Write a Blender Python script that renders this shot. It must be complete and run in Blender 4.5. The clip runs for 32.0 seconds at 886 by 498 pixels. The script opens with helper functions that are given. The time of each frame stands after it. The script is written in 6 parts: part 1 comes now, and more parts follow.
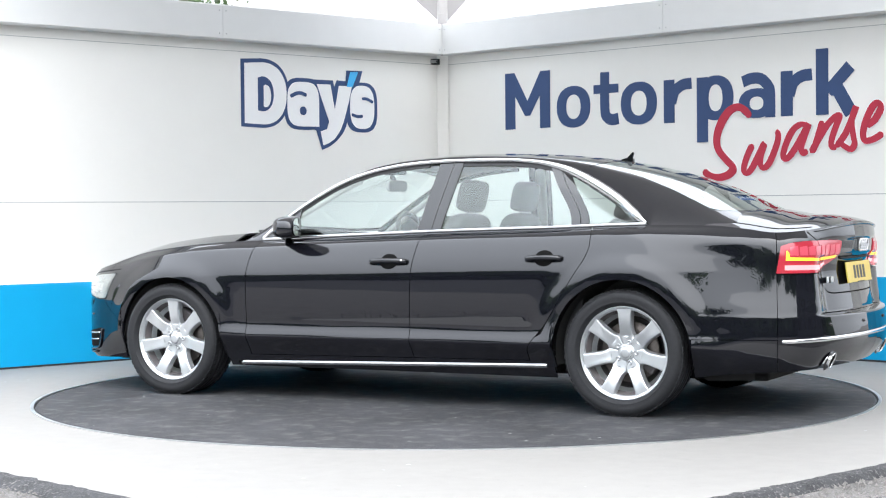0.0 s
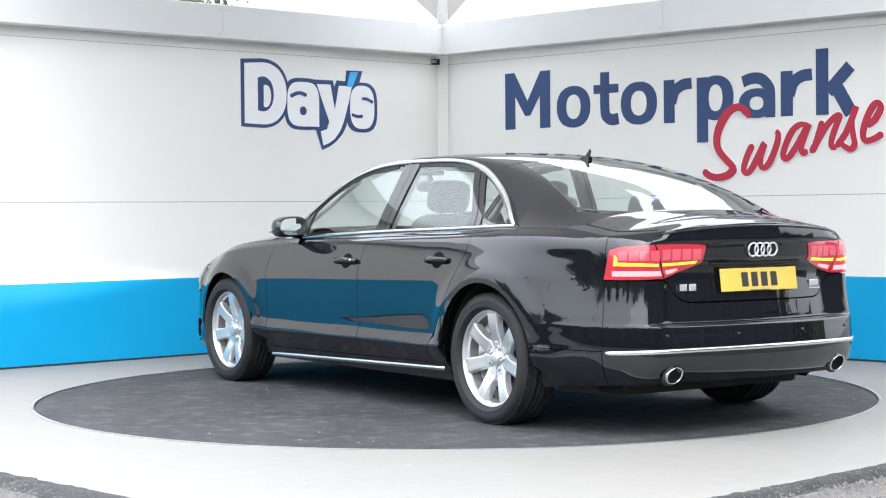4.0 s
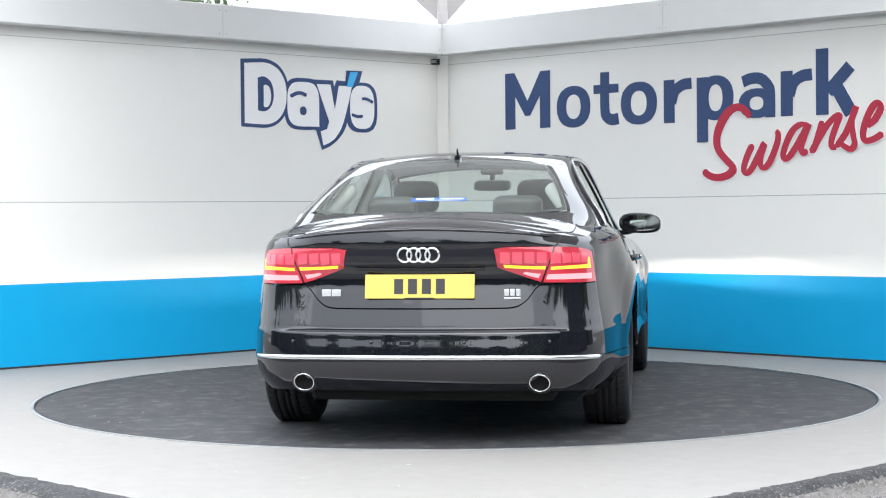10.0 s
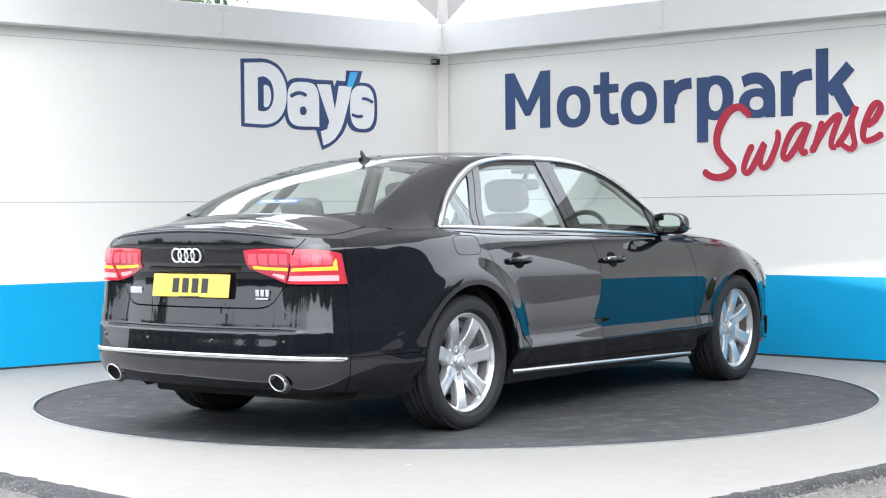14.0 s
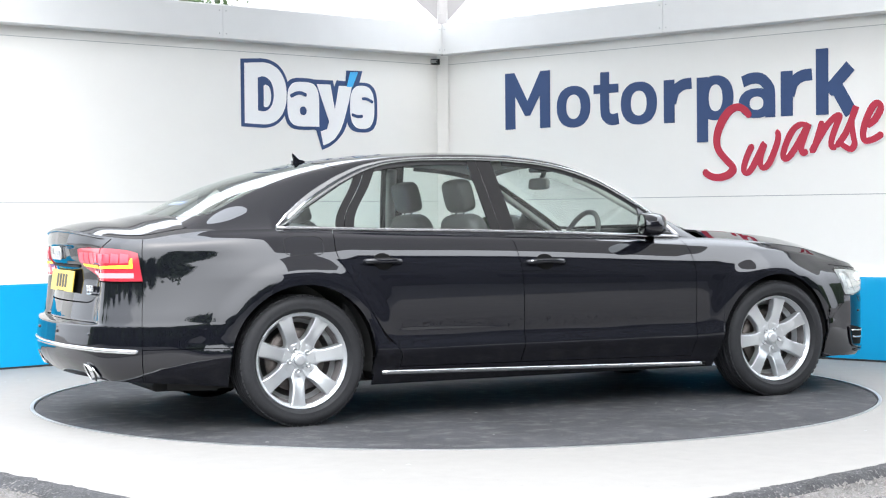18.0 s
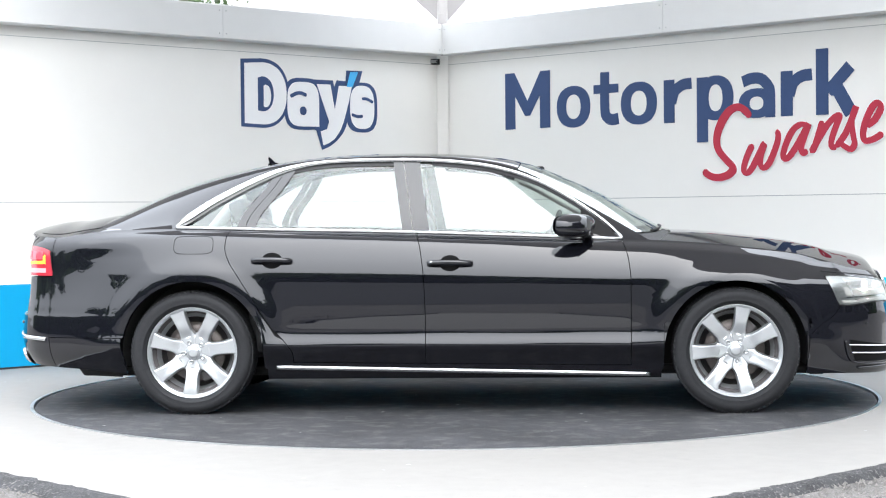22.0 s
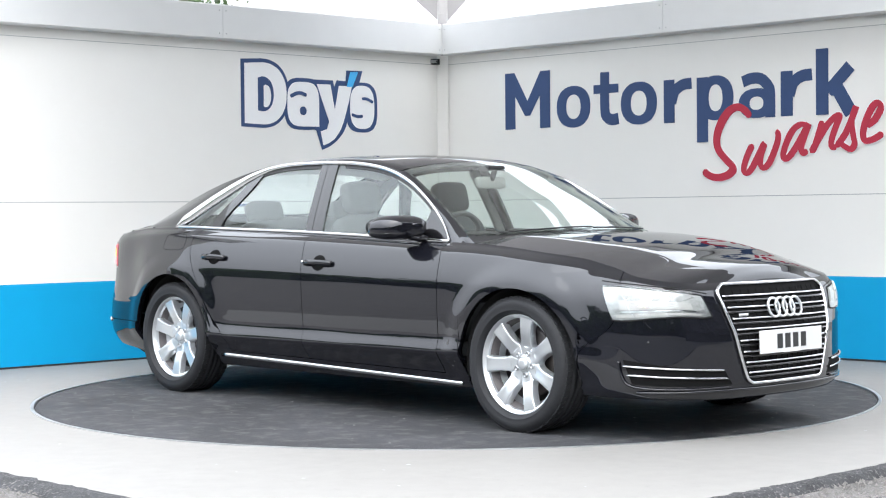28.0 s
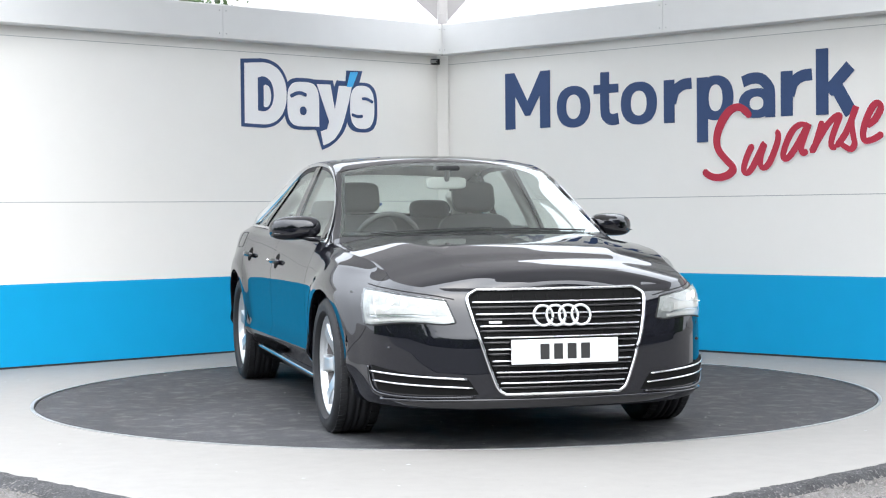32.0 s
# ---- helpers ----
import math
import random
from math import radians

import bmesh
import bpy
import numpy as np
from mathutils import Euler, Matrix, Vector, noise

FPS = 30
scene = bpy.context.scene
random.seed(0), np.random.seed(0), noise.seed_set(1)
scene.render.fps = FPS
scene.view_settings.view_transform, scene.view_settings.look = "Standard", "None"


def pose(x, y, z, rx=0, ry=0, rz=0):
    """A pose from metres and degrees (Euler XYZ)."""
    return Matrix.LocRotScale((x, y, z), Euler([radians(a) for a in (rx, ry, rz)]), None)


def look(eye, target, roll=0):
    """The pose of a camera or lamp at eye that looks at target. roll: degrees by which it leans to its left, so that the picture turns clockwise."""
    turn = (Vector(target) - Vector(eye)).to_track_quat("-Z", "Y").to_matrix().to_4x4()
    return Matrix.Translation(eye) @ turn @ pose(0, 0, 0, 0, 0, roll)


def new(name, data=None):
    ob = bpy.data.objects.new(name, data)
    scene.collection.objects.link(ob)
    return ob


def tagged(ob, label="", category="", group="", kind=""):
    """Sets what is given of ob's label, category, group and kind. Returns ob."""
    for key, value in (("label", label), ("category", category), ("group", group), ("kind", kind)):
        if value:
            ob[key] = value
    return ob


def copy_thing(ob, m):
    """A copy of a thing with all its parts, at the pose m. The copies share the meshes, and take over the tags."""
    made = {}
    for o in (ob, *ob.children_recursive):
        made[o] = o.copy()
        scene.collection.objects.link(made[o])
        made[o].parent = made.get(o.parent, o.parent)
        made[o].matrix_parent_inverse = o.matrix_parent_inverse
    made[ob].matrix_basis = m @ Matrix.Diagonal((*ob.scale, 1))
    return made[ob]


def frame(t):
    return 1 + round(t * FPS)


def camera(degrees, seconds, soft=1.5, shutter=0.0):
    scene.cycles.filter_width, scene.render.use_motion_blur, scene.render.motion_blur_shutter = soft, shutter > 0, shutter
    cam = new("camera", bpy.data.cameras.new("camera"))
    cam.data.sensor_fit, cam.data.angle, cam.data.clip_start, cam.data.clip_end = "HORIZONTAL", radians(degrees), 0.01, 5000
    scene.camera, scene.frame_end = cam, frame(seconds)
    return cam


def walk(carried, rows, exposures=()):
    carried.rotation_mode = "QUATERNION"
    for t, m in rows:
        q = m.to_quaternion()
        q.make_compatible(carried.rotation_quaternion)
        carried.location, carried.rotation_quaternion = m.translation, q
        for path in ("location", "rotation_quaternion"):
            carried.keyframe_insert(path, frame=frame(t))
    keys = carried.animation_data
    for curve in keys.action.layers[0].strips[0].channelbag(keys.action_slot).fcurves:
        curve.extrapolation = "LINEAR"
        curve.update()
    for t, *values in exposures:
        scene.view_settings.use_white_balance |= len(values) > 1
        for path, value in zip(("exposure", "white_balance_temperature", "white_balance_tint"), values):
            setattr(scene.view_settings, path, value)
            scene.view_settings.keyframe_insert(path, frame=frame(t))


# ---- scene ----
cam = camera(29.31, 32.0, soft=1.15)
EYE = Vector((0.0, -10.367, 1.096))
GAZE = Vector((-0.0064549, 0.9997655, -0.0206706))
STAND = look(EYE, EYE + GAZE * 10.0, roll=-0.553)
# the clip's camera opens up a little while the dark flank fills the view
EXPOSURE = [(0.0, 1.55), (3.0, 1.54), (6.0, 1.48), (10.0, 1.39), (14.0, 1.52), (18.0, 1.68), (20.0, 1.66), (25.0, 1.51), (29.0, 1.46), (32.0, 1.44)]
walk(cam, [(0.0, STAND), (32.0, STAND)], exposures=EXPOSURE)

# ---- light: a bright overcast day ----
SUN_UP, SUN_ROUND = radians(52), radians(167)
world = bpy.data.worlds.new("overcast_sky")
scene.world = world
world.use_nodes = True
wn, wl = world.node_tree.nodes, world.node_tree.links
sky = wn.new("ShaderNodeTexSky")
sky.sky_type, sky.sun_disc = "NISHITA", False
sky.sun_elevation, sky.sun_rotation = SUN_UP, SUN_ROUND
sky.air_density, sky.dust_density, sky.ozone_density = 1.0, 6.0, 1.0
pale = wn.new("ShaderNodeHueSaturation")
pale.inputs["Saturation"].default_value = 0.42
wl.new(sky.outputs[0], pale.inputs["Color"])
cloud = wn.new("ShaderNodeMix")
cloud.data_type, cloud.inputs[0].default_value = "RGBA", 0.9
cloud.inputs[7].default_value = (5.82, 6.2, 6.78, 1)
wl.new(pale.outputs[0], cloud.inputs[6])
# an overcast sky is three times as bright overhead as at the horizon
heaven, height, grade = wn.new("ShaderNodeTexCoord"), wn.new("ShaderNodeSeparateXYZ"), wn.new("ShaderNodeMapRange")
wl.new(heaven.outputs["Generated"], height.inputs[0])
wl.new(height.outputs["Z"], grade.inputs[0])
grade.inputs[3].default_value, grade.inputs[4].default_value = 0.55, 1.75
shaded = wn.new("ShaderNodeVectorMath")
shaded.operation = "SCALE"
wl.new(cloud.outputs[2], shaded.inputs[0])
wl.new(grade.outputs[0], shaded.inputs["Scale"])
wl.new(shaded.outputs[0], wn["Background"].inputs[0])
wn["Background"].inputs[1].default_value = 0.194

sun = new("sun", bpy.data.lights.new("sun", "SUN"))
sun.data.energy, sun.data.angle, sun.data.color = 0.6, radians(90), (0.985, 0.99, 1.0)
sun.matrix_basis = look((math.sin(SUN_ROUND) * 30, math.cos(SUN_ROUND) * 30, 30 * math.tan(SUN_UP)), (0, 0, 0))


# ---- materials ----
def material(name, colour, rough=0.5, metal=0.0, coat=0.0, spots=0.0, scale=8.0, bump=0.0, bump_scale=60.0,
             emit=None, strength=0.0, glass=0.0, alpha=1.0, spec=0.5, second=None, rough_spread=0.0):
    """A node material: a base colour broken by noise at two scales, with fine relief."""
    m = bpy.data.materials.new(name)
    m.use_nodes = True
    n, l = m.node_tree.nodes, m.node_tree.links
    b = n["Principled BSDF"]
    b.inputs["Base Color"].default_value = (*colour, 1)
    b.inputs["Roughness"].default_value = rough
    b.inputs["Metallic"].default_value = metal
    b.inputs["Coat Weight"].default_value = coat
    b.inputs["Coat Roughness"].default_value = 0.012
    b.inputs["Coat IOR"].default_value = 1.63
    b.inputs["Specular IOR Level"].default_value = spec
    b.inputs["Transmission Weight"].default_value = glass
    b.inputs["Alpha"].default_value = alpha
    if emit:
        b.inputs["Emission Color"].default_value = (*emit, 1)
        b.inputs["Emission Strength"].default_value = strength
    co = n.new("ShaderNodeTexCoord")
    if spots or rough_spread:
        big, fine = n.new("ShaderNodeTexNoise"), n.new("ShaderNodeTexNoise")
        big.inputs["Scale"].default_value, big.inputs["Detail"].default_value = scale * 0.22, 5
        fine.inputs["Scale"].default_value, fine.inputs["Detail"].default_value = scale * 4, 8
        both = n.new("ShaderNodeMath")
        both.operation = "ADD"
        for t in (big, fine):
            l.new(co.outputs["Object"], t.inputs["Vector"])
        l.new(big.outputs["Fac"], both.inputs[0])
        l.new(fine.outputs["Fac"], both.inputs[1])
        if spots:
            ramp = n.new("ShaderNodeValToRGB")
            lo = second or [c * (1 - spots) for c in colour]
            hi = [min(1, c * (1 + spots * 0.6)) for c in colour]
            ramp.color_ramp.elements[0].color, ramp.color_ramp.elements[1].color = (*lo, 1), (*hi, 1)
            ramp.color_ramp.elements[0].position, ramp.color_ramp.elements[1].position = 0.32, 0.68
            half = n.new("ShaderNodeMath")
            half.operation, half.inputs[1].default_value = "MULTIPLY", 0.5
            l.new(both.outputs[0], half.inputs[0])
            l.new(half.outputs[0], ramp.inputs[0])
            l.new(ramp.outputs[0], b.inputs["Base Color"])
        if rough_spread:
            mr = n.new("ShaderNodeMapRange")
            mr.inputs[1].default_value, mr.inputs[2].default_value = 0.7, 1.3
            mr.inputs[3].default_value, mr.inputs[4].default_value = max(0.0, rough - rough_spread), min(1.0, rough + rough_spread)
            l.new(both.outputs[0], mr.inputs[0])
            l.new(mr.outputs[0], b.inputs["Roughness"])
    if bump:
        grain, bm_ = n.new("ShaderNodeTexNoise"), n.new("ShaderNodeBump")
        grain.inputs["Scale"].default_value, grain.inputs["Detail"].default_value = bump_scale, 6
        bm_.inputs["Strength"].default_value, bm_.inputs["Distance"].default_value = bump, 0.01
        l.new(co.outputs["Object"], grain.inputs["Vector"])
        l.new(grain.outputs["Fac"], bm_.inputs["Height"])
        l.new(bm_.outputs["Normal"], b.inputs["Normal"])
    return m


WALL = material("white_wall_panel", (0.79, 0.78, 0.745), 0.45, spots=0.014, scale=1.6, rough_spread=0.08)
FASCIA = material("white_fascia_metal", (0.69, 0.695, 0.69), 0.35, spots=0.03, scale=1.5)
BLUE = material("blue_wall_paint", (0.004, 0.325, 0.60), 0.5, spec=0.2, spots=0.03, scale=1.5)
NAVY = material("navy_vinyl", (0.026, 0.062, 0.165), 0.65, spots=0.08, scale=3.0)
WHITE_VINYL = material("white_vinyl", (0.82, 0.82, 0.82), 0.35, spots=0.02)
SKY_VINYL = material("light_blue_vinyl", (0.05, 0.42, 0.8), 0.35, spots=0.03)
RED_VINYL = material("red_vinyl", (0.45, 0.02, 0.05), 0.65, spots=0.06, scale=3.0)
GAP = material("dark_gap", (0.02, 0.02, 0.022), 0.8)
SEAM = material("grey_joint_sealant", (0.40, 0.41, 0.41), 0.7)
STEEL = material("galvanised_steel", (0.5, 0.51, 0.52), 0.4, metal=0.9, spots=0.15, scale=20)
PAD = material("pale_smooth_concrete", (0.242, 0.232, 0.217), 0.6, spots=0.09, scale=2.5, bump=0.05, bump_scale=120)
RUBBER = material("dark_rubber_deck", (0.05, 0.05, 0.054), 0.75, spec=0.3, spots=0.75, scale=7.0, bump=0.35, bump_scale=160, rough_spread=0.12)
ASPHALT = material("worn_asphalt", (0.135, 0.127, 0.119), 0.85, spots=0.5, scale=26.0, bump=0.9, bump_scale=110)
TAR = material("dark_tar_strip", (0.04, 0.04, 0.042), 0.9, spots=0.6, scale=40.0, bump=1.0, bump_scale=90)


def weathered(m, colour, scale, lo, hi, amount=1.0, stretch=(1, 1, 1)):
    """Patches of dust or stain laid over a material's own colour."""
    n, l = m.node_tree.nodes, m.node_tree.links
    b = n["Principled BSDF"]
    co, mp, tx, rg_, mx = (n.new(k) for k in ("ShaderNodeTexCoord", "ShaderNodeMapping", "ShaderNodeTexNoise", "ShaderNodeMapRange", "ShaderNodeMix"))
    mp.inputs["Scale"].default_value = stretch
    tx.inputs["Scale"].default_value, tx.inputs["Detail"].default_value, tx.inputs["Roughness"].default_value = scale, 9, 0.62
    rg_.inputs[1].default_value, rg_.inputs[2].default_value, rg_.inputs[4].default_value = lo, hi, amount
    mx.data_type = "RGBA"
    mx.inputs[7].default_value = (*colour, 1)
    l.new(co.outputs["Object"], mp.inputs["Vector"])
    l.new(mp.outputs[0], tx.inputs["Vector"])
    l.new(tx.outputs["Fac"], rg_.inputs[0])
    l.new(rg_.outputs[0], mx.inputs[0])
    had = b.inputs["Base Color"].links
    if had:
        l.new(had[0].from_socket, mx.inputs[6])
    else:
        mx.inputs[6].default_value = b.inputs["Base Color"].default_value
    l.new(mx.outputs[2], b.inputs["Base Color"])


weathered(RUBBER, (0.16, 0.155, 0.15), 9.0, 0.50, 0.80, 0.75)
weathered(RUBBER, (0.3, 0.29, 0.28), 45.0, 0.66, 0.78, 0.5)
weathered(RUBBER, (0.022, 0.022, 0.024), 3.0, 0.5, 0.75, 0.7)
weathered(PAD, (0.235, 0.225, 0.21), 1.2, 0.5, 0.8, 0.7)
weathered(PAD, (0.185, 0.176, 0.163), 14.0, 0.60, 0.80, 0.7)
weathered(TAR, (0.2, 0.19, 0.18), 60.0, 0.55, 0.68, 0.8)
weathered(ASPHALT, (0.30, 0.285, 0.27), 60.0, 0.55, 0.66, 0.8)
weathered(ASPHALT, (0.03, 0.03, 0.03), 38.0, 0.56, 0.68, 0.8)
FABRIC = material("white_membrane", (0.30, 0.285, 0.275), 0.6, spots=0.03)
thin = FABRIC.node_tree.nodes.new("ShaderNodeBsdfTranslucent")
thin.inputs[0].default_value = (0.36, 0.34, 0.33, 1)
both_ = FABRIC.node_tree.nodes.new("ShaderNodeMixShader")
both_.inputs[0].default_value = 0.6
FABRIC.node_tree.links.new(FABRIC.node_tree.nodes["Principled BSDF"].outputs[0], both_.inputs[1])
FABRIC.node_tree.links.new(thin.outputs[0], both_.inputs[2])
FABRIC.node_tree.links.new(both_.outputs[0], FABRIC.node_tree.nodes["Material Output"].inputs[0])
POST = material("white_painted_steel", (0.45, 0.43, 0.42), 0.4, spots=0.05)
BARK = material("bark", (0.11, 0.085, 0.06), 0.9, spots=0.4, scale=12)
LEAF = material("leaves", (0.055, 0.1, 0.03), 0.6, spots=0.5, scale=6)


# ---- mesh helpers ----
def mesh_object(name, verts, faces, mat, parent=None, smooth=False, label=""):
    me = bpy.data.meshes.new(name)
    me.from_pydata([tuple(v) for v in verts], [], faces)
    me.validate()
    if smooth:
        me.shade_smooth()
    ob = new(name, me)
    me.materials.append(mat)
    if parent:
        ob.parent = parent
    if label:
        tagged(ob, label)
    return ob


def part(name, bm, mat, parent=None, label="", smooth=False):
    """Links a bmesh as one mesh object under a thing or part."""
    me = bpy.data.meshes.new(name)
    bmesh.ops.recalc_face_normals(bm, faces=bm.faces)
    bm.to_mesh(me)
    bm.free()
    if smooth:
        me.shade_smooth()
    me.materials.append(mat)
    ob = new(name, me)
    if parent:
        ob.parent = parent
    if label:
        tagged(ob, label)
    return ob


def box(bm, x0, x1, y0, y1, z0, z1, bevel=0.0):
    r = bmesh.ops.create_cube(bm, size=1.0)
    for v in r["verts"]:
        v.co = Vector((x0 + (v.co.x + 0.5) * (x1 - x0), y0 + (v.co.y + 0.5) * (y1 - y0), z0 + (v.co.z + 0.5) * (z1 - z0)))
    if bevel:
        edges = {e for v in r["verts"] for e in v.link_edges}
        bmesh.ops.bevel(bm, geom=list(edges), offset=bevel, segments=2, profile=0.5, affect="EDGES")
    return bm


def empty(name, m=None):
    ob = new(name)
    ob.empty_display_size = 0.2
    if m is not None:
        ob.matrix_basis = m
    return ob


def prism(bm, outline, d0, d1):
    """A closed 2D outline (a, b) raised from depth d0 to d1 along -y."""
    lo = [bm.verts.new((a, -d0, b)) for a, b in outline]
    hi = [bm.verts.new((a, -d1, b)) for a, b in outline]
    bm.faces.new(hi)
    for i in range(len(lo)):
        j = (i + 1) % len(lo)
        bm.faces.new((lo[i], lo[j], hi[j], hi[i]))
    bm.normal_update()
    bmesh.ops.triangulate(bm, faces=[f for f in bm.faces if len(f.verts) > 4])
    return bm


def spline(pts, n):
    """n points along a smooth curve through pts."""
    P = np.array(pts, float)
    Q = np.vstack([2 * P[0] - P[1], P, 2 * P[-1] - P[-2]])
    out = []
    for t in np.linspace(0, len(P) - 1, n):
        i = min(int(t), len(P) - 2)
        f = t - i
        a, b, c, d = Q[i], Q[i + 1], Q[i + 2], Q[i + 3]
        out.append(0.5 * (2 * b + (c - a) * f + (2 * a - 5 * b + 4 * c - d) * f * f + (3 * b - a - 3 * c + d) * f ** 3))
    return np.array(out)


# ---- the ground, the pad and the turntable ----
DISC_R = 2.505
bm = bmesh.new()
box(bm, -400, 400, -400, 400, -0.4, -0.03)
tagged(part("ground", bm, ASPHALT), "worn grey asphalt yard reaching to the horizon", "ground", kind="structure")

# unseen darker tarmac behind the viewer, added so the paint mirrors dark ground
ROAD = material("dark_tarmac", (0.045, 0.045, 0.047), 0.9, spots=0.4, scale=12.0, bump=0.5, bump_scale=90)
bm = bmesh.new()
box(bm, -120, 120, -26, -6.6, -0.05, -0.024)
tagged(part("road", bm, ROAD), "unseen dark tarmac strip added to darken the paint reflections", "road", kind="structure")

CORNER = Vector((-0.0855, 4.7573, 0))
ANG_L, ANG_R = radians(42.205), radians(-43.069)
WALL_L = Matrix.Translation(CORNER) @ Matrix.Rotation(ANG_L, 4, "Z")
WALL_R = Matrix.Translation(CORNER) @ Matrix.Rotation(ANG_R, 4, "Z")

# the pad: a slab with a round hole for the turntable and two slanting front edges
HOLE = DISC_R + 0.012
pad_edge = [(-9.5, 4.6), (-9.5, 3.4), (-5.3, 0.15), (-1.965, -3.101), (-0.95, -4.09), (-0.45, -4.4), (0.4, -4.35),
            (0.999, -3.906), (1.852, -3.079), (5.0, 0.0), (9.5, 3.0), (9.5, 4.6), (0.0, 9.0)]
N = 240
ring = [(math.cos(2 * math.pi * i / N), math.sin(2 * math.pi * i / N)) for i in range(N)]


def ray_to_edge(dx, dy):
    best = 99.0
    for (ax, ay), (bx, by) in zip(pad_edge, pad_edge[1:] + pad_edge[:1]):
        det = dx * (ay - by) - dy * (ax - bx)
        if abs(det) < 1e-9:
            continue
        t = (ax * (ay - by) - ay * (ax - bx)) / det
        s = (dx * ay - dy * ax) / det
        if t > 0 and -1e-6 <= s <= 1 + 1e-6:
            best = min(best, t)
    return best


verts, faces = [], []
for dx, dy in ring:
    far = ray_to_edge(dx, dy)
    far += 0.010 * math.sin(far * 37 + dx * 55) + 0.008 * noise.noise((dx * 40, dy * 40, 0))
    for r, z in ((HOLE, -0.12), (HOLE, -0.006), (HOLE + 0.006, 0.0), (far - 0.03, 0.0), (far, -0.012), (far + 0.01, -0.1)):
        verts.append((dx * r, dy * r, z))
for i in range(N):
    j = (i + 1) % N
    for k in range(5):
        faces.append((i * 6 + k, i * 6 + k + 1, j * 6 + k + 1, j * 6 + k))
tagged(mesh_object("pavement", verts, faces, PAD), "pale smooth concrete pad round the turntable", "pavement", kind="structure")

# tar strip where the pad meets the asphalt
for nm, pts in (("tar_joint", [(-3.4, -1.7), (-1.99, -3.14), (-0.97, -4.13), (-0.45, -4.44)]), ("tar_joint", [(0.4, -4.39), (1.02, -3.93), (1.88, -3.11), (3.4, -1.6)])):
    c = spline(pts, 90)
    rows = []
    for i, q in enumerate(c):
        d = c[min(i + 1, len(c) - 1)] - c[max(i - 1, 0)]
        nrm = np.array([d[1], -d[0]]) / np.hypot(*d)
        w = (0.10 if q[0] < 0 else 0.045) + (0.05 if q[0] < 0 else 0.02) * noise.noise((i * 0.31, 3, 0)) + 0.03 * noise.noise((i * 1.7, 9, 0))
        inner = 0.055 + 0.035 * noise.noise((i * 0.55, 6, 2)) + 0.02 * noise.noise((i * 2.3, 8, 1))
        rows.append([(*(q - nrm * inner), 0.0012), (*(q + nrm * 0.012), -0.001 + 0.006 * noise.noise((i * 0.9, 1, 4))), (*(q + nrm * w), -0.035)])
    vv = [v for r in rows for v in r]
    ff = [(i * 3 + k, i * 3 + k + 1, i * 3 + k + 4, i * 3 + k + 3) for i in range(len(rows) - 1) for k in range(2)]
    tagged(mesh_object(nm, vv, ff, TAR, smooth=True), "dark crumbling tar joint between concrete and asphalt", "joint", kind="structure")

# steel kerb ring round the turntable
bm = bmesh.new()
prof = [(HOLE - 0.003, -0.1), (HOLE - 0.003, 0.004), (HOLE + 0.016, 0.004), (HOLE + 0.016, -0.1)]
vs = [[bm.verts.new((dx * r, dy * r, z)) for r, z in prof] for dx, dy in ring]
for i in range(N):
    j = (i + 1) % N
    for k in range(3):
        bm.faces.new((vs[i][k], vs[i][k + 1], vs[j][k + 1], vs[j][k]))
tagged(part("turntable_rim", bm, STEEL), "thin galvanised steel ring round the turntable", "rim", kind="structure")

# the turntable: a rubber-faced round deck on a hub
turntable = tagged(empty("turntable"), "round turntable with a dark dusty rubber deck", "turntable")
verts, faces = [], []
prof = [(0.02, 0.0), (0.6, 0.0), (1.2, 0.0), (1.8, 0.0), (DISC_R - 0.012, 0.0), (DISC_R, -0.006), (DISC_R, -0.05)]
for dx, dy in ring:
    for r, z in prof:
        verts.append((dx * r, dy * r, z))
K = len(prof)
for i in range(N):
    j = (i + 1) % N
    for k in range(K - 1):
        faces.append((i * K + k, i * K + k + 1, j * K + k + 1, j * K + k))
faces.append([i * K for i in range(N)][::-1])
mesh_object("deck", verts, faces, RUBBER, turntable)
bm = bmesh.new()
bmesh.ops.create_cone(bm, cap_ends=True, segments=48, radius1=0.5, radius2=0.5, depth=0.1, matrix=Matrix.Translation((0, 0, -0.08)))
part("hub", bm, GAP, turntable)
bm = bmesh.new()
bmesh.ops.create_circle(bm, cap_ends=True, segments=96, radius=HOLE + 0.02, matrix=Matrix.Translation((0, 0, -0.125)))
tagged(part("pit_floor", bm, GAP), "dark pit below the turntable", "pit", kind="structure")


# pale grit scattered on the deck and on the pad
GRIT = material("pale_grit", (0.27, 0.265, 0.255), 0.9, spots=0.3, scale=50)


def grit(name, spots_, parent):
    V, F = [], []
    for x, y, r in spots_:
        b = len(V)
        for k in range(5):
            a = 2 * math.pi * k / 5 + x * 9
            V.append((x + r * math.cos(a) * 1.4, y + r * math.sin(a), 0.0005))
        V.append((x, y, r * 0.5))
        F += [(b + k, b + (k + 1) % 5, b + 5) for k in range(5)]
    return tagged(mesh_object(name, V, F, GRIT, parent), "pale grit and dust specks", kind="stuff")


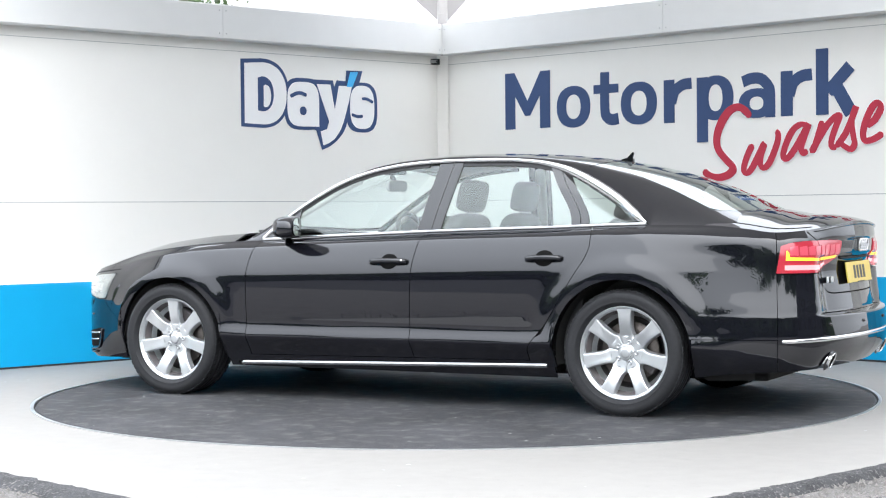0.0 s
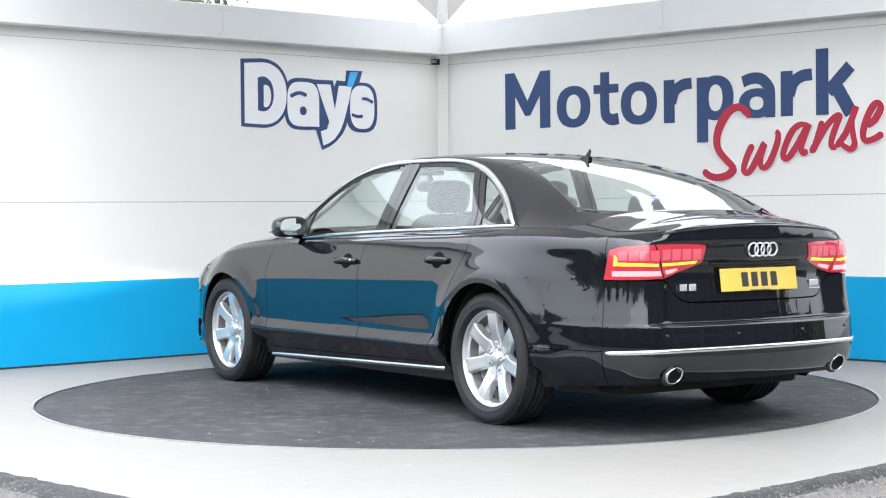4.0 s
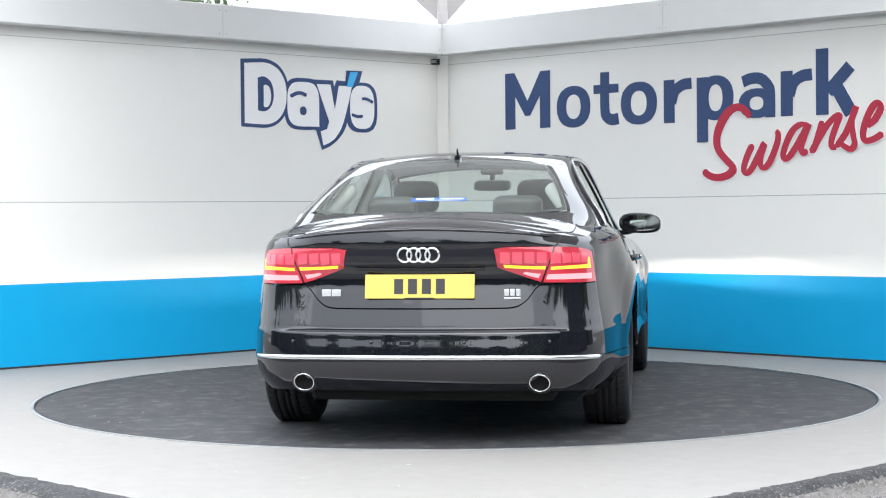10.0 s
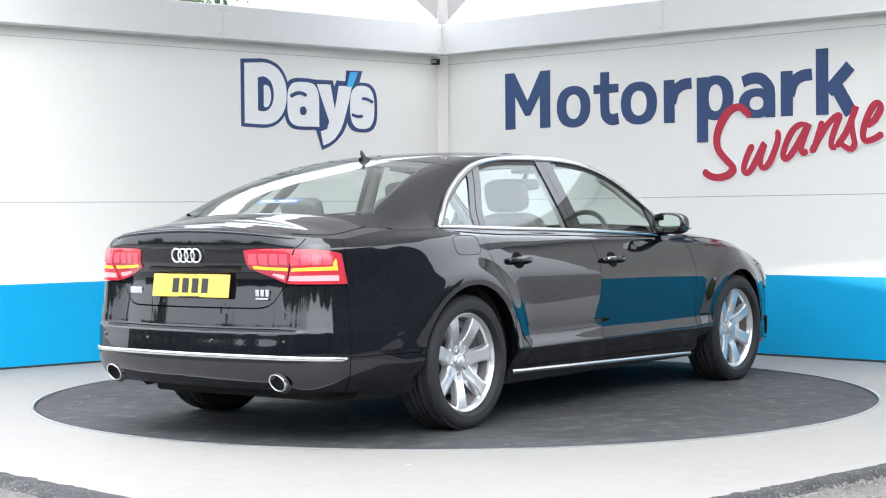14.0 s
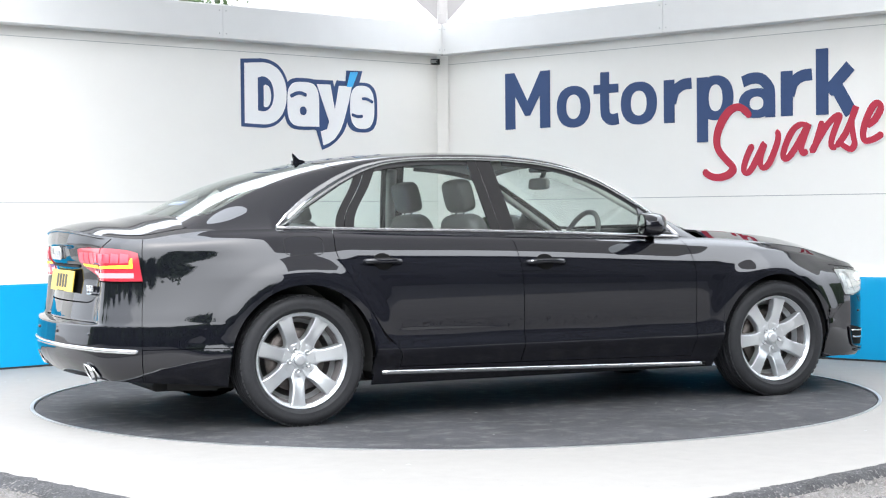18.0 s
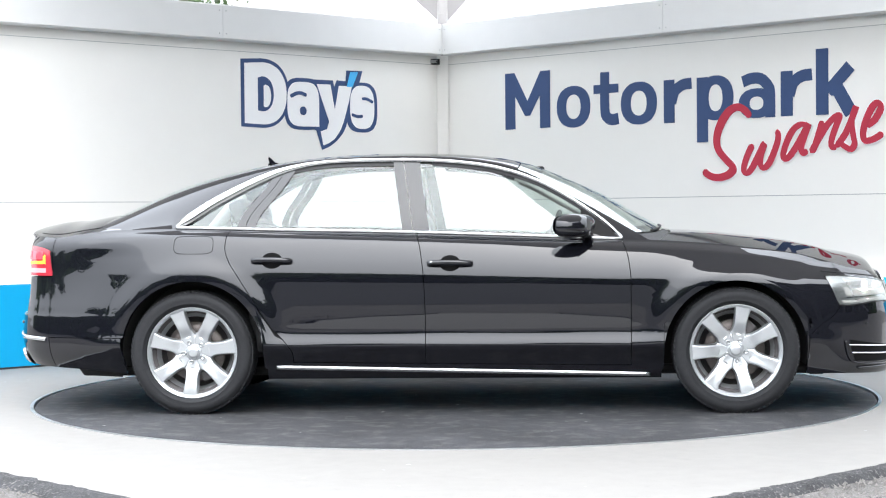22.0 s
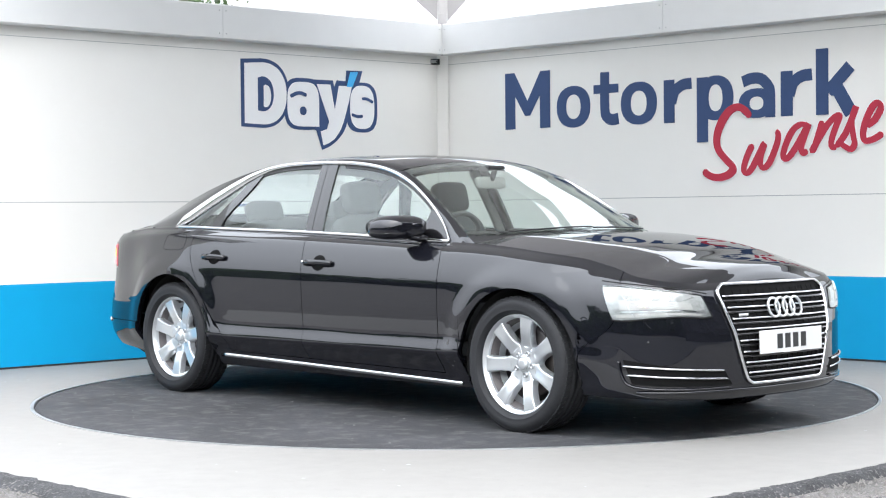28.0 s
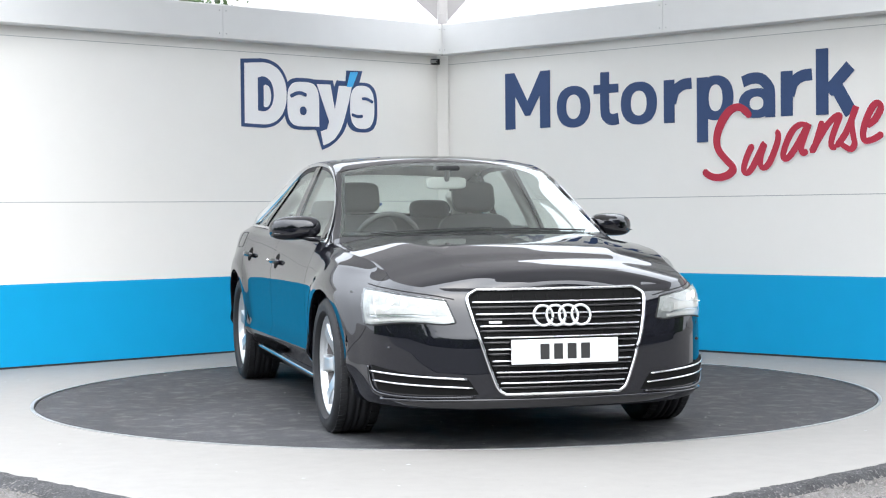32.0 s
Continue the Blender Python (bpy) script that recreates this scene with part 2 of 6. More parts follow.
rg = random.Random(5)
deck_spots = []
for k in range(80):
    a, r = rg.uniform(0, 2 * math.pi), DISC_R * math.sqrt(rg.random()) * 0.98
    deck_spots.append((math.cos(a) * r, math.sin(a) * r, rg.choice((0.003, 0.004, 0.005, 0.008))))
grit("grit", deck_spots, turntable)
pad_spots = []
while len(pad_spots) < 60:
    x, y = rg.uniform(-4.5, 4.5), rg.uniform(-3.8, 3.0)
    if math.hypot(x, y) > 2.75 and y > -4 + 0.8 * abs(x) * 0.9:
        pad_spots.append((x, y, rg.choice((0.004, 0.006, 0.008))))
g2 = grit("pad_grit", pad_spots, None)
g2.data.materials[0] = SEAM
tagged(g2, "small dark stones and specks on the concrete", "grit", kind="stuff")


# loose chippings along the broken edge of the concrete
CHIP = material("grey_chippings", (0.16, 0.15, 0.14), 0.9, spots=0.7, scale=30)
V, F = [], []
for (ax, ay), (bx, by) in (((-3.2, -1.9), (-0.97, -4.13)), ((1.02, -3.93), (3.2, -1.75))):
    for k in range(1500):
        t, d = rg.random(), 0.04 + 0.75 * rg.random() ** 1.5
        ln = math.hypot(bx - ax, by - ay)
        x, y = ax + (bx - ax) * t + (by - ay) / ln * d, ay + (by - ay) * t - (bx - ax) / ln * d
        r, z0, b = rg.uniform(0.004, 0.012), (-0.031 if d > 0.14 else -0.026), len(V)
        for i in range(5):
            a = 2 * math.pi * i / 5 + k
            V.append((x + r * math.cos(a) * rg.uniform(0.7, 1.3), y + r * math.sin(a) * rg.uniform(0.7, 1.3), z0))
        V.append((x + rg.uniform(-1, 1) * r * 0.3, y, z0 + r * rg.uniform(0.7, 1.3)))
        F += [(b + i, b + (i + 1) % 5, b + 5) for i in range(5)]
tagged(mesh_object("chippings", V, F, CHIP), "loose grey stone chippings on the asphalt edge", "gravel", kind="stuff")


# ---- walls ----
T = 0.12
Z_BLUE, Z_SEAM, Z_THIN, Z_TOP = 0.6127, 1.2107, 2.4198, 2.60
LONG = 5.95


def wall(name, m, a0, a1, label):
    """One screen wall: stacked sheet panels with recessed joints, a painted blue band, a rail and a deep fascia."""
    root = tagged(empty(name, m), label, "wall", kind="structure")
    bm = bmesh.new()
    box(bm, a0, a1, 0.004, T, -0.1, Z_TOP - 0.01)
    part("core", bm, SEAM, root)
    for i, (z0, z1, mat, nm) in enumerate(((0.012, Z_BLUE, BLUE, "panel"), (Z_BLUE, Z_SEAM - 0.003, WALL, "panel"),
                                           (Z_SEAM + 0.003, Z_THIN - 0.002, WALL, "panel"), (Z_THIN + 0.003, Z_TOP, WALL, "panel"))):
        bm = bmesh.new()
        box(bm, a0, a1, 0.0, 0.02, z0, z1)
        part(nm, bm, mat, root, "blue painted lower panel" if i == 0 else "")
    return root


wall("wall_west", WALL_L, -LONG, -0.02, "white panelled screen wall with a blue band at its foot")
wall("wall_east", WALL_R, 0.02, LONG, "white panelled screen wall with a blue band at its foot")


def fascia(name, m, a0, a1, joints, side):
    root = tagged(empty(name, m), "deep white folded metal fascia along the wall top", "fascia", kind="structure")
    cuts = [a0] + joints + [a1]
    for c0, c1 in zip(cuts, cuts[1:]):
        bm = bmesh.new()
        out = [(0.02, 2.494), (-0.10, 2.494), (-0.115, 2.504), (-0.115, 2.758), (-0.10, 2.77), (0.2, 2.78)]
        e0, e1 = c0 + 0.0015, c1 - 0.0015
        va = [bm.verts.new((e0, y, z)) for y, z in out]
        vb = [bm.verts.new((e1, y, z)) for y, z in out]
        for k in range(len(out) - 1):
            bm.faces.new((va[k], va[k + 1], vb[k + 1], vb[k]))
        bm.faces.new(va)
        bm.faces.new(vb)
        ob = part("fascia_sheet", bm, FASCIA, root)
        for z in (2.54, 2.72):
            for e in (e0 + 0.03, e1 - 0.03):
                b2 = bmesh.new()
                bmesh.ops.create_icosphere(b2, subdivisions=1, radius=0.006, matrix=Matrix.Translation((e, -0.115, z)))
                part("rivet", b2, SEAM, ob)
    return root


fascia("fascia_west", WALL_L, -LONG, -0.1035, [-4.88, -2.43], -1)
fascia("fascia_east", WALL_R, 0.1035, LONG, [2.49, 4.97], 1)

# corner trim with a small bracket under the fascia
bm = bmesh.new()
box(bm, -0.05, 0.05, -0.045, 0.02, 0.0, 2.50, 0.004)
trim = part("corner_trim", bm, WALL)
trim.matrix_basis = Matrix.Translation(CORNER + Vector((0, -0.012, 0)))
tagged(trim, "narrow white corner post between the walls", "trim", kind="structure")
bracket = tagged(empty("corner_bracket", Matrix.Translation(CORNER + Vector((-0.085, -0.08, 2.445)))), "small grey metal bracket under the fascia corner", "bracket")
bm = bmesh.new()
box(bm, -0.095, 0.060, -0.012, 0.03, -0.024, 0.024, 0.003)
part("plate", bm, GAP, bracket)
bm = bmesh.new()
box(bm, -0.080, 0.040, -0.018, 0.0, -0.013, 0.016, 0.003)
part("cover", bm, SEAM, bracket)
for x in (-0.035, 0.035):
    bm = bmesh.new()
    bmesh.ops.create_cone(bm, cap_ends=True, segments=8, radius1=0.008, radius2=0.008, depth=0.01, matrix=pose(x, -0.016, 0, 90))
    part("bolt", bm, GAP, bracket)
bm = bmesh.new()
box(bm, -LONG, -0.03, -0.008, 0.0, 0.0, 0.014)
part("baseboard", bm, GAP, tagged(empty("skirting_west", WALL_L), "dark gap at the wall foot", "skirting", kind="structure"))
bm = bmesh.new()
box(bm, 0.03, LONG, -0.008, 0.0, 0.0, 0.014)
part("baseboard", bm, GAP, tagged(empty("skirting_east", WALL_R), "dark gap at the wall foot", "skirting", kind="structure"))


# ---- lettering on the walls ----
def ring_shape(bm, x0, x1, z0, z1, tx, tz, depth, power=2.25, n=44):
    """A round bowl: an oval ring of the given side and top thickness."""
    cx, cz, hx, hz = (x0 + x1) / 2, (z0 + z1) / 2, (x1 - x0) / 2, (z1 - z0) / 2
    rows = []
    for i in range(n):
        a = 2 * math.pi * i / n
        c, s_ = math.cos(a), math.sin(a)
        px, pz = math.copysign(abs(c) ** (2 / power), c), math.copysign(abs(s_) ** (2 / power), s_)
        o, k = (cx + hx * px, cz + hz * pz), (cx + (hx - tx) * px, cz + (hz - tz) * pz)
        rows.append([bm.verts.new((q[0], -d, q[1])) for q, d in ((o, 0.0005), (o, depth), (k, depth), (k, 0.0005))])
    for i in range(n):
        p, q = rows[i], rows[(i + 1) % n]
        for k in range(3):
            bm.faces.new((p[k], p[k + 1], q[k + 1], q[k]))


def bar_shape(bm, pts, w, depth, n=30):
    """A stem or arm of even width along a smooth line."""
    c = spline(pts, n)
    rows = []
    for i, q in enumerate(c):
        d = c[min(i + 1, n - 1)] - c[max(i - 1, 0)]
        nrm = np.array([-d[1], d[0]]) / max(1e-6, np.hypot(*d)) * w
        rows.append([bm.verts.new((v[0], -e, v[1])) for v, e in ((q + nrm, 0.0005), (q + nrm, depth), (q - nrm, depth), (q - nrm, 0.0005))])
    for p, q in zip(rows, rows[1:]):
        for k in range(3):
            bm.faces.new((p[k], p[k + 1], q[k + 1], q[k]))
    bm.faces.new(rows[0])
    bm.faces.new(rows[-1][::-1])


def letter(char, x0, x1, z0, z1):
    bm = bmesh.new()
    d = x1 - x0
    if char == "M":
        prism(bm, [(x0, z0), (x0 + 0.112, z0), (x0 + 0.112, z1 - 0.20), (x0 + d * 0.5 - 0.028, z0 + 0.11), (x0 + d * 0.5 + 0.028, z0 + 0.11), (x1 - 0.112, z1 - 0.20),
                   (x1 - 0.112, z0), (x1, z0), (x1, z1), (x1 - 0.105, z1), (x0 + d * 0.5, z0 + 0.235), (x0 + 0.105, z1), (x0, z1)], 0.0005, 0.004)
    elif char == "o":
        ring_shape(bm, x0, x1, z0, z1, 0.100, 0.072, 0.004)
    elif char == "t":
        bar_shape(bm, [(x0 + 0.115, z1), (x0 + 0.115, z0 + 0.13), (x0 + 0.14, z0 + 0.065), (x0 + 0.19, z0 + 0.043), (x1, z0 + 0.05)], 0.046, 0.004)
        bar_shape(bm, [(x0, z0 + 0.297), (x1, z0 + 0.297)], 0.036, 0.0048, 3)
    elif char == "r":
        bar_shape(bm, [(x0 + 0.0515, z0), (x0 + 0.0515, z1 - 0.008)], 0.0515, 0.004, 3)
        bar_shape(bm, [(x0 + 0.075, z1 - 0.19), (x0 + 0.11, z1 - 0.10), (x0 + 0.18, z1 - 0.055), (x1, z1 - 0.046)], 0.044, 0.0048)
    elif char == "p":
        bar_shape(bm, [(x0 + 0.0515, z0), (x0 + 0.0515, z1 - 0.008)], 0.0515, 0.004, 3)
        ring_shape(bm, x0 + 0.012, x1, z1 - 0.346, z1, 0.098, 0.070, 0.0048)
    elif char == "a":
        ring_shape(bm, x0, x1 - 0.02, z0, z0 + 0.225, 0.095, 0.062, 0.0048)
        bar_shape(bm, [(x0 + 0.035, z1 - 0.062), (x0 + 0.12, z1 - 0.040), (x1 - 0.13, z1 - 0.052), (x1 - 0.066, z1 - 0.12), (x1 - 0.056, z1 - 0.2), (x1 - 0.056, z0)], 0.043, 0.004)
    elif char == "k":
        bar_shape(bm, [(x0 + 0.0515, z0), (x0 + 0.0515, z1)], 0.0515, 0.004, 3)
        bar_shape(bm, [(x0 + 0.10, z0 + 0.165), (x1 - 0.055, z0 + 0.345)], 0.047, 0.0048, 3)
        bar_shape(bm, [(x0 + 0.16, z0 + 0.215), (x1 - 0.05, z0 + 0.0)], 0.052, 0.0056, 3)
    return part("letter", bm, NAVY, sign)


sign = tagged(empty("wall_sign", WALL_R @ Matrix.Translation((0.068, 0, -0.003))), "navy vinyl lettering reading Motorpark on the white wall", "sign")
for char, x0, x1, z0, z1 in (("M", 0.674, 1.174, 1.818, 2.299), ("o", 1.247, 1.603, 1.806, 2.152), ("t", 1.64, 1.894, 1.811, 2.245),
                             ("o", 1.919, 2.278, 1.803, 2.146), ("r", 2.346, 2.612, 1.802, 2.15), ("p", 2.662, 3.0, 1.638, 2.15),
                             ("a", 3.049, 3.385, 1.804, 2.147), ("r", 3.421, 3.688, 1.806, 2.151), ("k", 3.722, 4.063, 1.802, 2.288)):
    letter(char, x0, x1, z0, z1)


def stroke(pts, mat, parent, w=0.03, depth=0.006, name="letter", n=70, taper=0.35):
    """A brush stroke along a curve on the wall."""
    c = spline(pts, n)
    bm = bmesh.new()
    rows = []
    for i, q in enumerate(c):
        d = c[min(i + 1, n - 1)] - c[max(i - 1, 0)]
        nrm = np.array([-d[1], d[0]]) / max(1e-6, np.hypot(*d))
        t = i / (n - 1)
        e = min(1.0, min(t, 1 - t) / 0.03 + 0.45)
        k = w * e * (1 - taper * abs(math.sin(math.atan2(d[1], d[0]) - 1.0)) * 0.6)
        rows.append((bm.verts.new((q[0] + nrm[0] * k, -depth - 0.004 * t, q[1] + nrm[1] * k)), bm.verts.new((q[0] - nrm[0] * k, -depth - 0.004 * t, q[1] - nrm[1] * k))))
    for a, b in zip(rows, rows[1:]):
        bm.faces.new((a[0], a[1], b[1], b[0]))
    r = bmesh.ops.extrude_face_region(bm, geom=list(bm.faces))
    for v in [g for g in r["geom"] if isinstance(g, bmesh.types.BMVert)]:
        v.co.y = -0.001
    return part(name, bm, mat, parent)


script = tagged(empty("script_sign", WALL_R @ Matrix.Translation((0.068, 0, -0.003))), "red brush script reading Swansea on the white wall", "sign")
LETTERS = (
    ([(3.154, 1.815), (3.103, 1.87), (3.037, 1.895), (2.96, 1.864), (2.886, 1.771), (2.849, 1.663), (2.864, 1.575), (2.926, 1.503), (2.988, 1.445), (2.992, 1.41), (2.946, 1.376), (2.862, 1.36), (2.784, 1.375), (2.726, 1.416)], 0.036),
    ([(3.173, 1.604), (3.137, 1.544), (3.101, 1.459), (3.095, 1.403), (3.126, 1.389), (3.172, 1.431), (3.228, 1.524), (3.279, 1.608), (3.248, 1.519), (3.242, 1.455), (3.267, 1.424), (3.312, 1.449), (3.363, 1.537), (3.398, 1.63), (3.398, 1.681), (3.379, 1.694)], 0.027),
    ([(3.647, 1.73), (3.585, 1.737), (3.521, 1.693), (3.467, 1.597), (3.442, 1.518), (3.456, 1.487), (3.5, 1.507), (3.569, 1.594), (3.628, 1.684), (3.662, 1.737), (3.628, 1.655), (3.598, 1.572), (3.612, 1.525), (3.651, 1.541)], 0.027),
    ([(3.776, 1.757), (3.747, 1.671), (3.713, 1.576), (3.689, 1.539), (3.742, 1.621), (3.819, 1.726), (3.885, 1.782), (3.922, 1.788), (3.894, 1.719), (3.856, 1.621), (3.856, 1.563), (3.893, 1.562)], 0.026),
    ([(3.893, 1.562), (3.968, 1.658), (4.024, 1.771), (4.057, 1.852), (4.02, 1.755), (4.028, 1.656), (4.042, 1.581), (4.014, 1.541), (3.968, 1.559), (3.926, 1.589)], 0.026),
    ([(4.139, 1.704), (4.202, 1.746), (4.252, 1.825), (4.23, 1.867), (4.185, 1.837), (4.134, 1.741), (4.111, 1.652), (4.129, 1.599), (4.197, 1.608), (4.269, 1.646)], 0.028),
    ([(4.49, 1.87), (4.43, 1.86), (4.36, 1.77), (4.35, 1.70), (4.38, 1.67), (4.44, 1.70), (4.49, 1.79), (4.50, 1.87), (4.48, 1.78), (4.48, 1.71), (4.53, 1.72)], 0.027))
for pts, w in LETTERS:
    stroke(pts, WHITE_VINYL, script, w + 0.011, 0.003, "outline", taper=0.4)
for pts, w in LETTERS:
    stroke(pts, RED_VINYL, script, w, 0.009, taper=0.4)


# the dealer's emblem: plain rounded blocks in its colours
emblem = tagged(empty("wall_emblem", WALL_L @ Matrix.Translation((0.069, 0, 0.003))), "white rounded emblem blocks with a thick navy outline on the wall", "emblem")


def blob(name, x0, x1, z0, z1, mat, depth, power=4.0, lean=0.0, cut=0.0):
    cx, cz, hx, hz = (x0 + x1) / 2, (z0 + z1) / 2, (x1 - x0) / 2, (z1 - z0) / 2
    out = []
    for i in range(56):
        a = 2 * math.pi * i / 56
        c, s_ = math.cos(a), math.sin(a)
        px, pz = math.copysign(abs(c) ** (2 / power), c), math.copysign(abs(s_) ** (2 / power), s_)
        if cut and px < 0:
            px = max(-1.0, px * (1 + cut))
        out.append((cx + hx * px + lean * pz, cz + hz * pz))
    bm = bmesh.new()
    prism(bm, out, 0.0005, depth)
    return part(name, bm, mat, emblem)


def d_block(name, x0, x1, z0, z1, mat, depth, flat=0.42):
    """A block with a straight side and a round side."""
    xm, zc, hz = x0 + (x1 - x0) * flat, (z0 + z1) / 2, (z1 - z0) / 2
    out = [(x0, z0 + 0.006)]
    for i in range(33):
        a = -math.pi / 2 + math.pi * i / 32
        out.append((xm + (x1 - xm) * math.cos(a) ** 0.86, zc + hz * math.copysign(abs(math.sin(a)) ** 0.92, math.sin(a))))
    bm = bmesh.new()
    prism(bm, out + [(x0, z1 - 0.012)], 0.0005, depth)
    return part(name, bm, mat, emblem)


def wedge(name, outline, mat, depth):
    bm = bmesh.new()
    prism(bm, outline, 0.0005, depth)
    return part(name, bm, mat, emblem)


d_block("outline_block", -2.255, -1.774, 1.808, 2.372, NAVY, 0.0040)
blob("outline_block", -1.822, -1.430, 1.802, 2.232, NAVY, 0.0042, 3.4)
wedge("outline_block", [(-1.54, 2.225), (-1.316, 2.226), (-1.301, 2.170), (-1.272, 2.229), (-1.076, 2.221), (-1.115, 2.056), (-1.179, 1.839), (-1.215, 1.78), (-1.278, 1.718), (-1.35, 1.672), (-1.435, 1.639), (-1.495, 1.803), (-1.56, 1.81)], NAVY, 0.0044)
blob("outline_block", -1.178, -0.833, 1.796, 2.222, NAVY, 0.0048, 3.0)
wedge("outline_block", [(-1.167, 2.317), (-0.994, 2.320), (-1.039, 2.190), (-1.182, 2.180)], NAVY, 0.0050)
d_block("white_block", -2.222, -1.802, 1.836, 2.340, WHITE_VINYL, 0.0075)
blob("white_block", -1.794, -1.466, 1.830, 2.200, WHITE_VINYL, 0.0075, 3.2)
wedge("white_block", [(-1.62, 1.832), (-1.466, 1.832), (-1.466, 2.04), (-1.62, 2.04)], WHITE_VINYL, 0.0076)
wedge("white_block", [(-1.487, 2.188), (-1.344, 2.190), (-1.299, 1.978), (-1.253, 2.184), (-1.113, 2.185), (-1.146, 2.055), (-1.209, 1.872), (-1.250, 1.796), (-1.302, 1.736), (-1.36, 1.70), (-1.423, 1.677), (-1.451, 1.794), (-1.385, 1.815), (-1.360, 1.877)], WHITE_VINYL, 0.0078)
blob("white_block", -1.134, -0.868, 1.826, 2.195, WHITE_VINYL, 0.0078, 2.7)
d_block("core_block", -2.092, -1.935, 1.942, 2.226, NAVY, 0.0100, 0.25)
d_block("inner_block", -2.036, -1.963, 1.976, 2.160, WHITE_VINYL, 0.0120, 0.2)
blob("core_block", -1.668, -1.600, 1.924, 1.995, NAVY, 0.0100, 2.2)
stroke([(-1.765, 2.075), (-1.70, 2.102), (-1.65, 2.105), (-1.60, 2.088)], NAVY, emblem, 0.018, 0.010, "core_block", 24)
stroke([(-1.005, 2.082), (-0.955, 2.083), (-0.885, 2.056)], NAVY, emblem, 0.015, 0.010, "core_block", 20)
stroke([(-1.120, 1.946), (-1.055, 1.930), (-1.002, 1.934)], NAVY, emblem, 0.016, 0.010, "core_block", 20)
wedge("accent_block", [(-1.130, 2.304), (-1.044, 2.308), (-1.107, 2.181), (-1.169, 2.178)], SKY_VINYL, 0.0100)

# ---- the membrane canopy and its corner mast ----
mast = tagged(empty("canopy_mast", Matrix.Translation((-0.085, 4.96, 0))), "white steel canopy mast behind the wall corner", "mast")
bm = bmesh.new()
bmesh.ops.create_cone(bm, cap_ends=True, segments=24, radius1=0.048, radius2=0.048, depth=5.4, matrix=Matrix.Translation((0, 0, 2.7)))
part("pole", bm, POST, mast, smooth=True)
bm = bmesh.new()
box(bm, -0.1, 0.1, -0.1, 0.1, 0.0, 0.02)
part("base_plate", bm, STEEL, mast)
bm = bmesh.new()
box(bm, -0.035, 0.035, -0.07, 0.012, 2.80, 2.90, 0.004)
part("clamp_plate", bm, POST, mast)


def membrane(name, corner, c1, c2, c3, sag):
    """A doubly curved fabric sail with edges drawn inward."""
    n = 28
    A, B, Cc, D = (Vector(v) for v in (corner, c1, c2, c3))
    mid = (A + B + Cc + D) / 4
    verts, faces = [], []
    for i in range(n + 1):
        for j in range(n + 1):
            u, v = i / n, j / n
            q = A * (1 - u) * (1 - v) + B * u * (1 - v) + Cc * u * v + D * (1 - u) * v
            pull = sag * (4 * u * (1 - u) * (1 - 2 * min(v, 1 - v)) ** 2 + 4 * v * (1 - v) * (1 - 2 * min(u, 1 - u)) ** 2) / 2
            verts.append(q.lerp(mid, pull))
    for i in range(n):
        for j in range(n):
            a = i * (n + 1) + j
            faces.append((a, a + 1, a + n + 2, a + n + 1))
    return mesh_object(name, verts, faces, FABRIC, smooth=True)


sail = membrane("canopy_membrane", (-0.075, 5.02, 2.80), (-3.73, 4.79, 5.75), (-0.11, 2.59, 5.95), (3.3, 4.8, 6.04), 0.10)
tagged(sail, "white tensioned fabric canopy tip at the mast", "canopy")
# unseen canopy roof over the car, shaped to give the paint its dark reflections
UNDERSIDE = material("grey_canopy_underside", (0.24, 0.24, 0.24), 0.8, spots=0.2, scale=2.0)
un, ul = UNDERSIDE.node_tree.nodes, UNDERSIDE.node_tree.links
glow_through, half_ = un.new("ShaderNodeBsdfTranslucent"), un.new("ShaderNodeMixShader")
glow_through.inputs[0].default_value, half_.inputs[0].default_value = (0.42, 0.40, 0.38, 1), 0.38
ul.new(un["Principled BSDF"].outputs[0], half_.inputs[1])
ul.new(glow_through.outputs[0], half_.inputs[2])
ul.new(half_.outputs[0], un["Material Output"].inputs[0])
verts, faces = [], []
for i in range(25):
    for j in range(25):
        u, v = i / 12 - 1, j / 12 - 1
        pinch = 1 - 0.05 * (1 - u * u) * abs(v) - 0.05 * (1 - v * v) * abs(u)
        s, t = (1 + u) / 2, (1 + v) / 2
        x = 2.16 * (1 - s) * (1 - t) + 5.3 * s * (1 - t) - 4.9 * (1 - s) * t + 0.96 * s * t
        y = -5.12 * (1 - s) * (1 - t) - 2.3 * s * (1 - t) + 3.4 * (1 - s) * t + 3.28 * s * t
        verts.append((0.7 + (x - 0.7) * pinch, 0.3 + (y - 0.3) * pinch, 3.92 + 0.2 * u * v))
for i in range(24):
    for j in range(24):
        a = i * 25 + j
        faces.append((a, a + 25, a + 26, a + 1))
tagged(mesh_object("canopy_roof", verts, faces, UNDERSIDE, smooth=True), "grey-lined canopy roof over the turntable", "canopy")


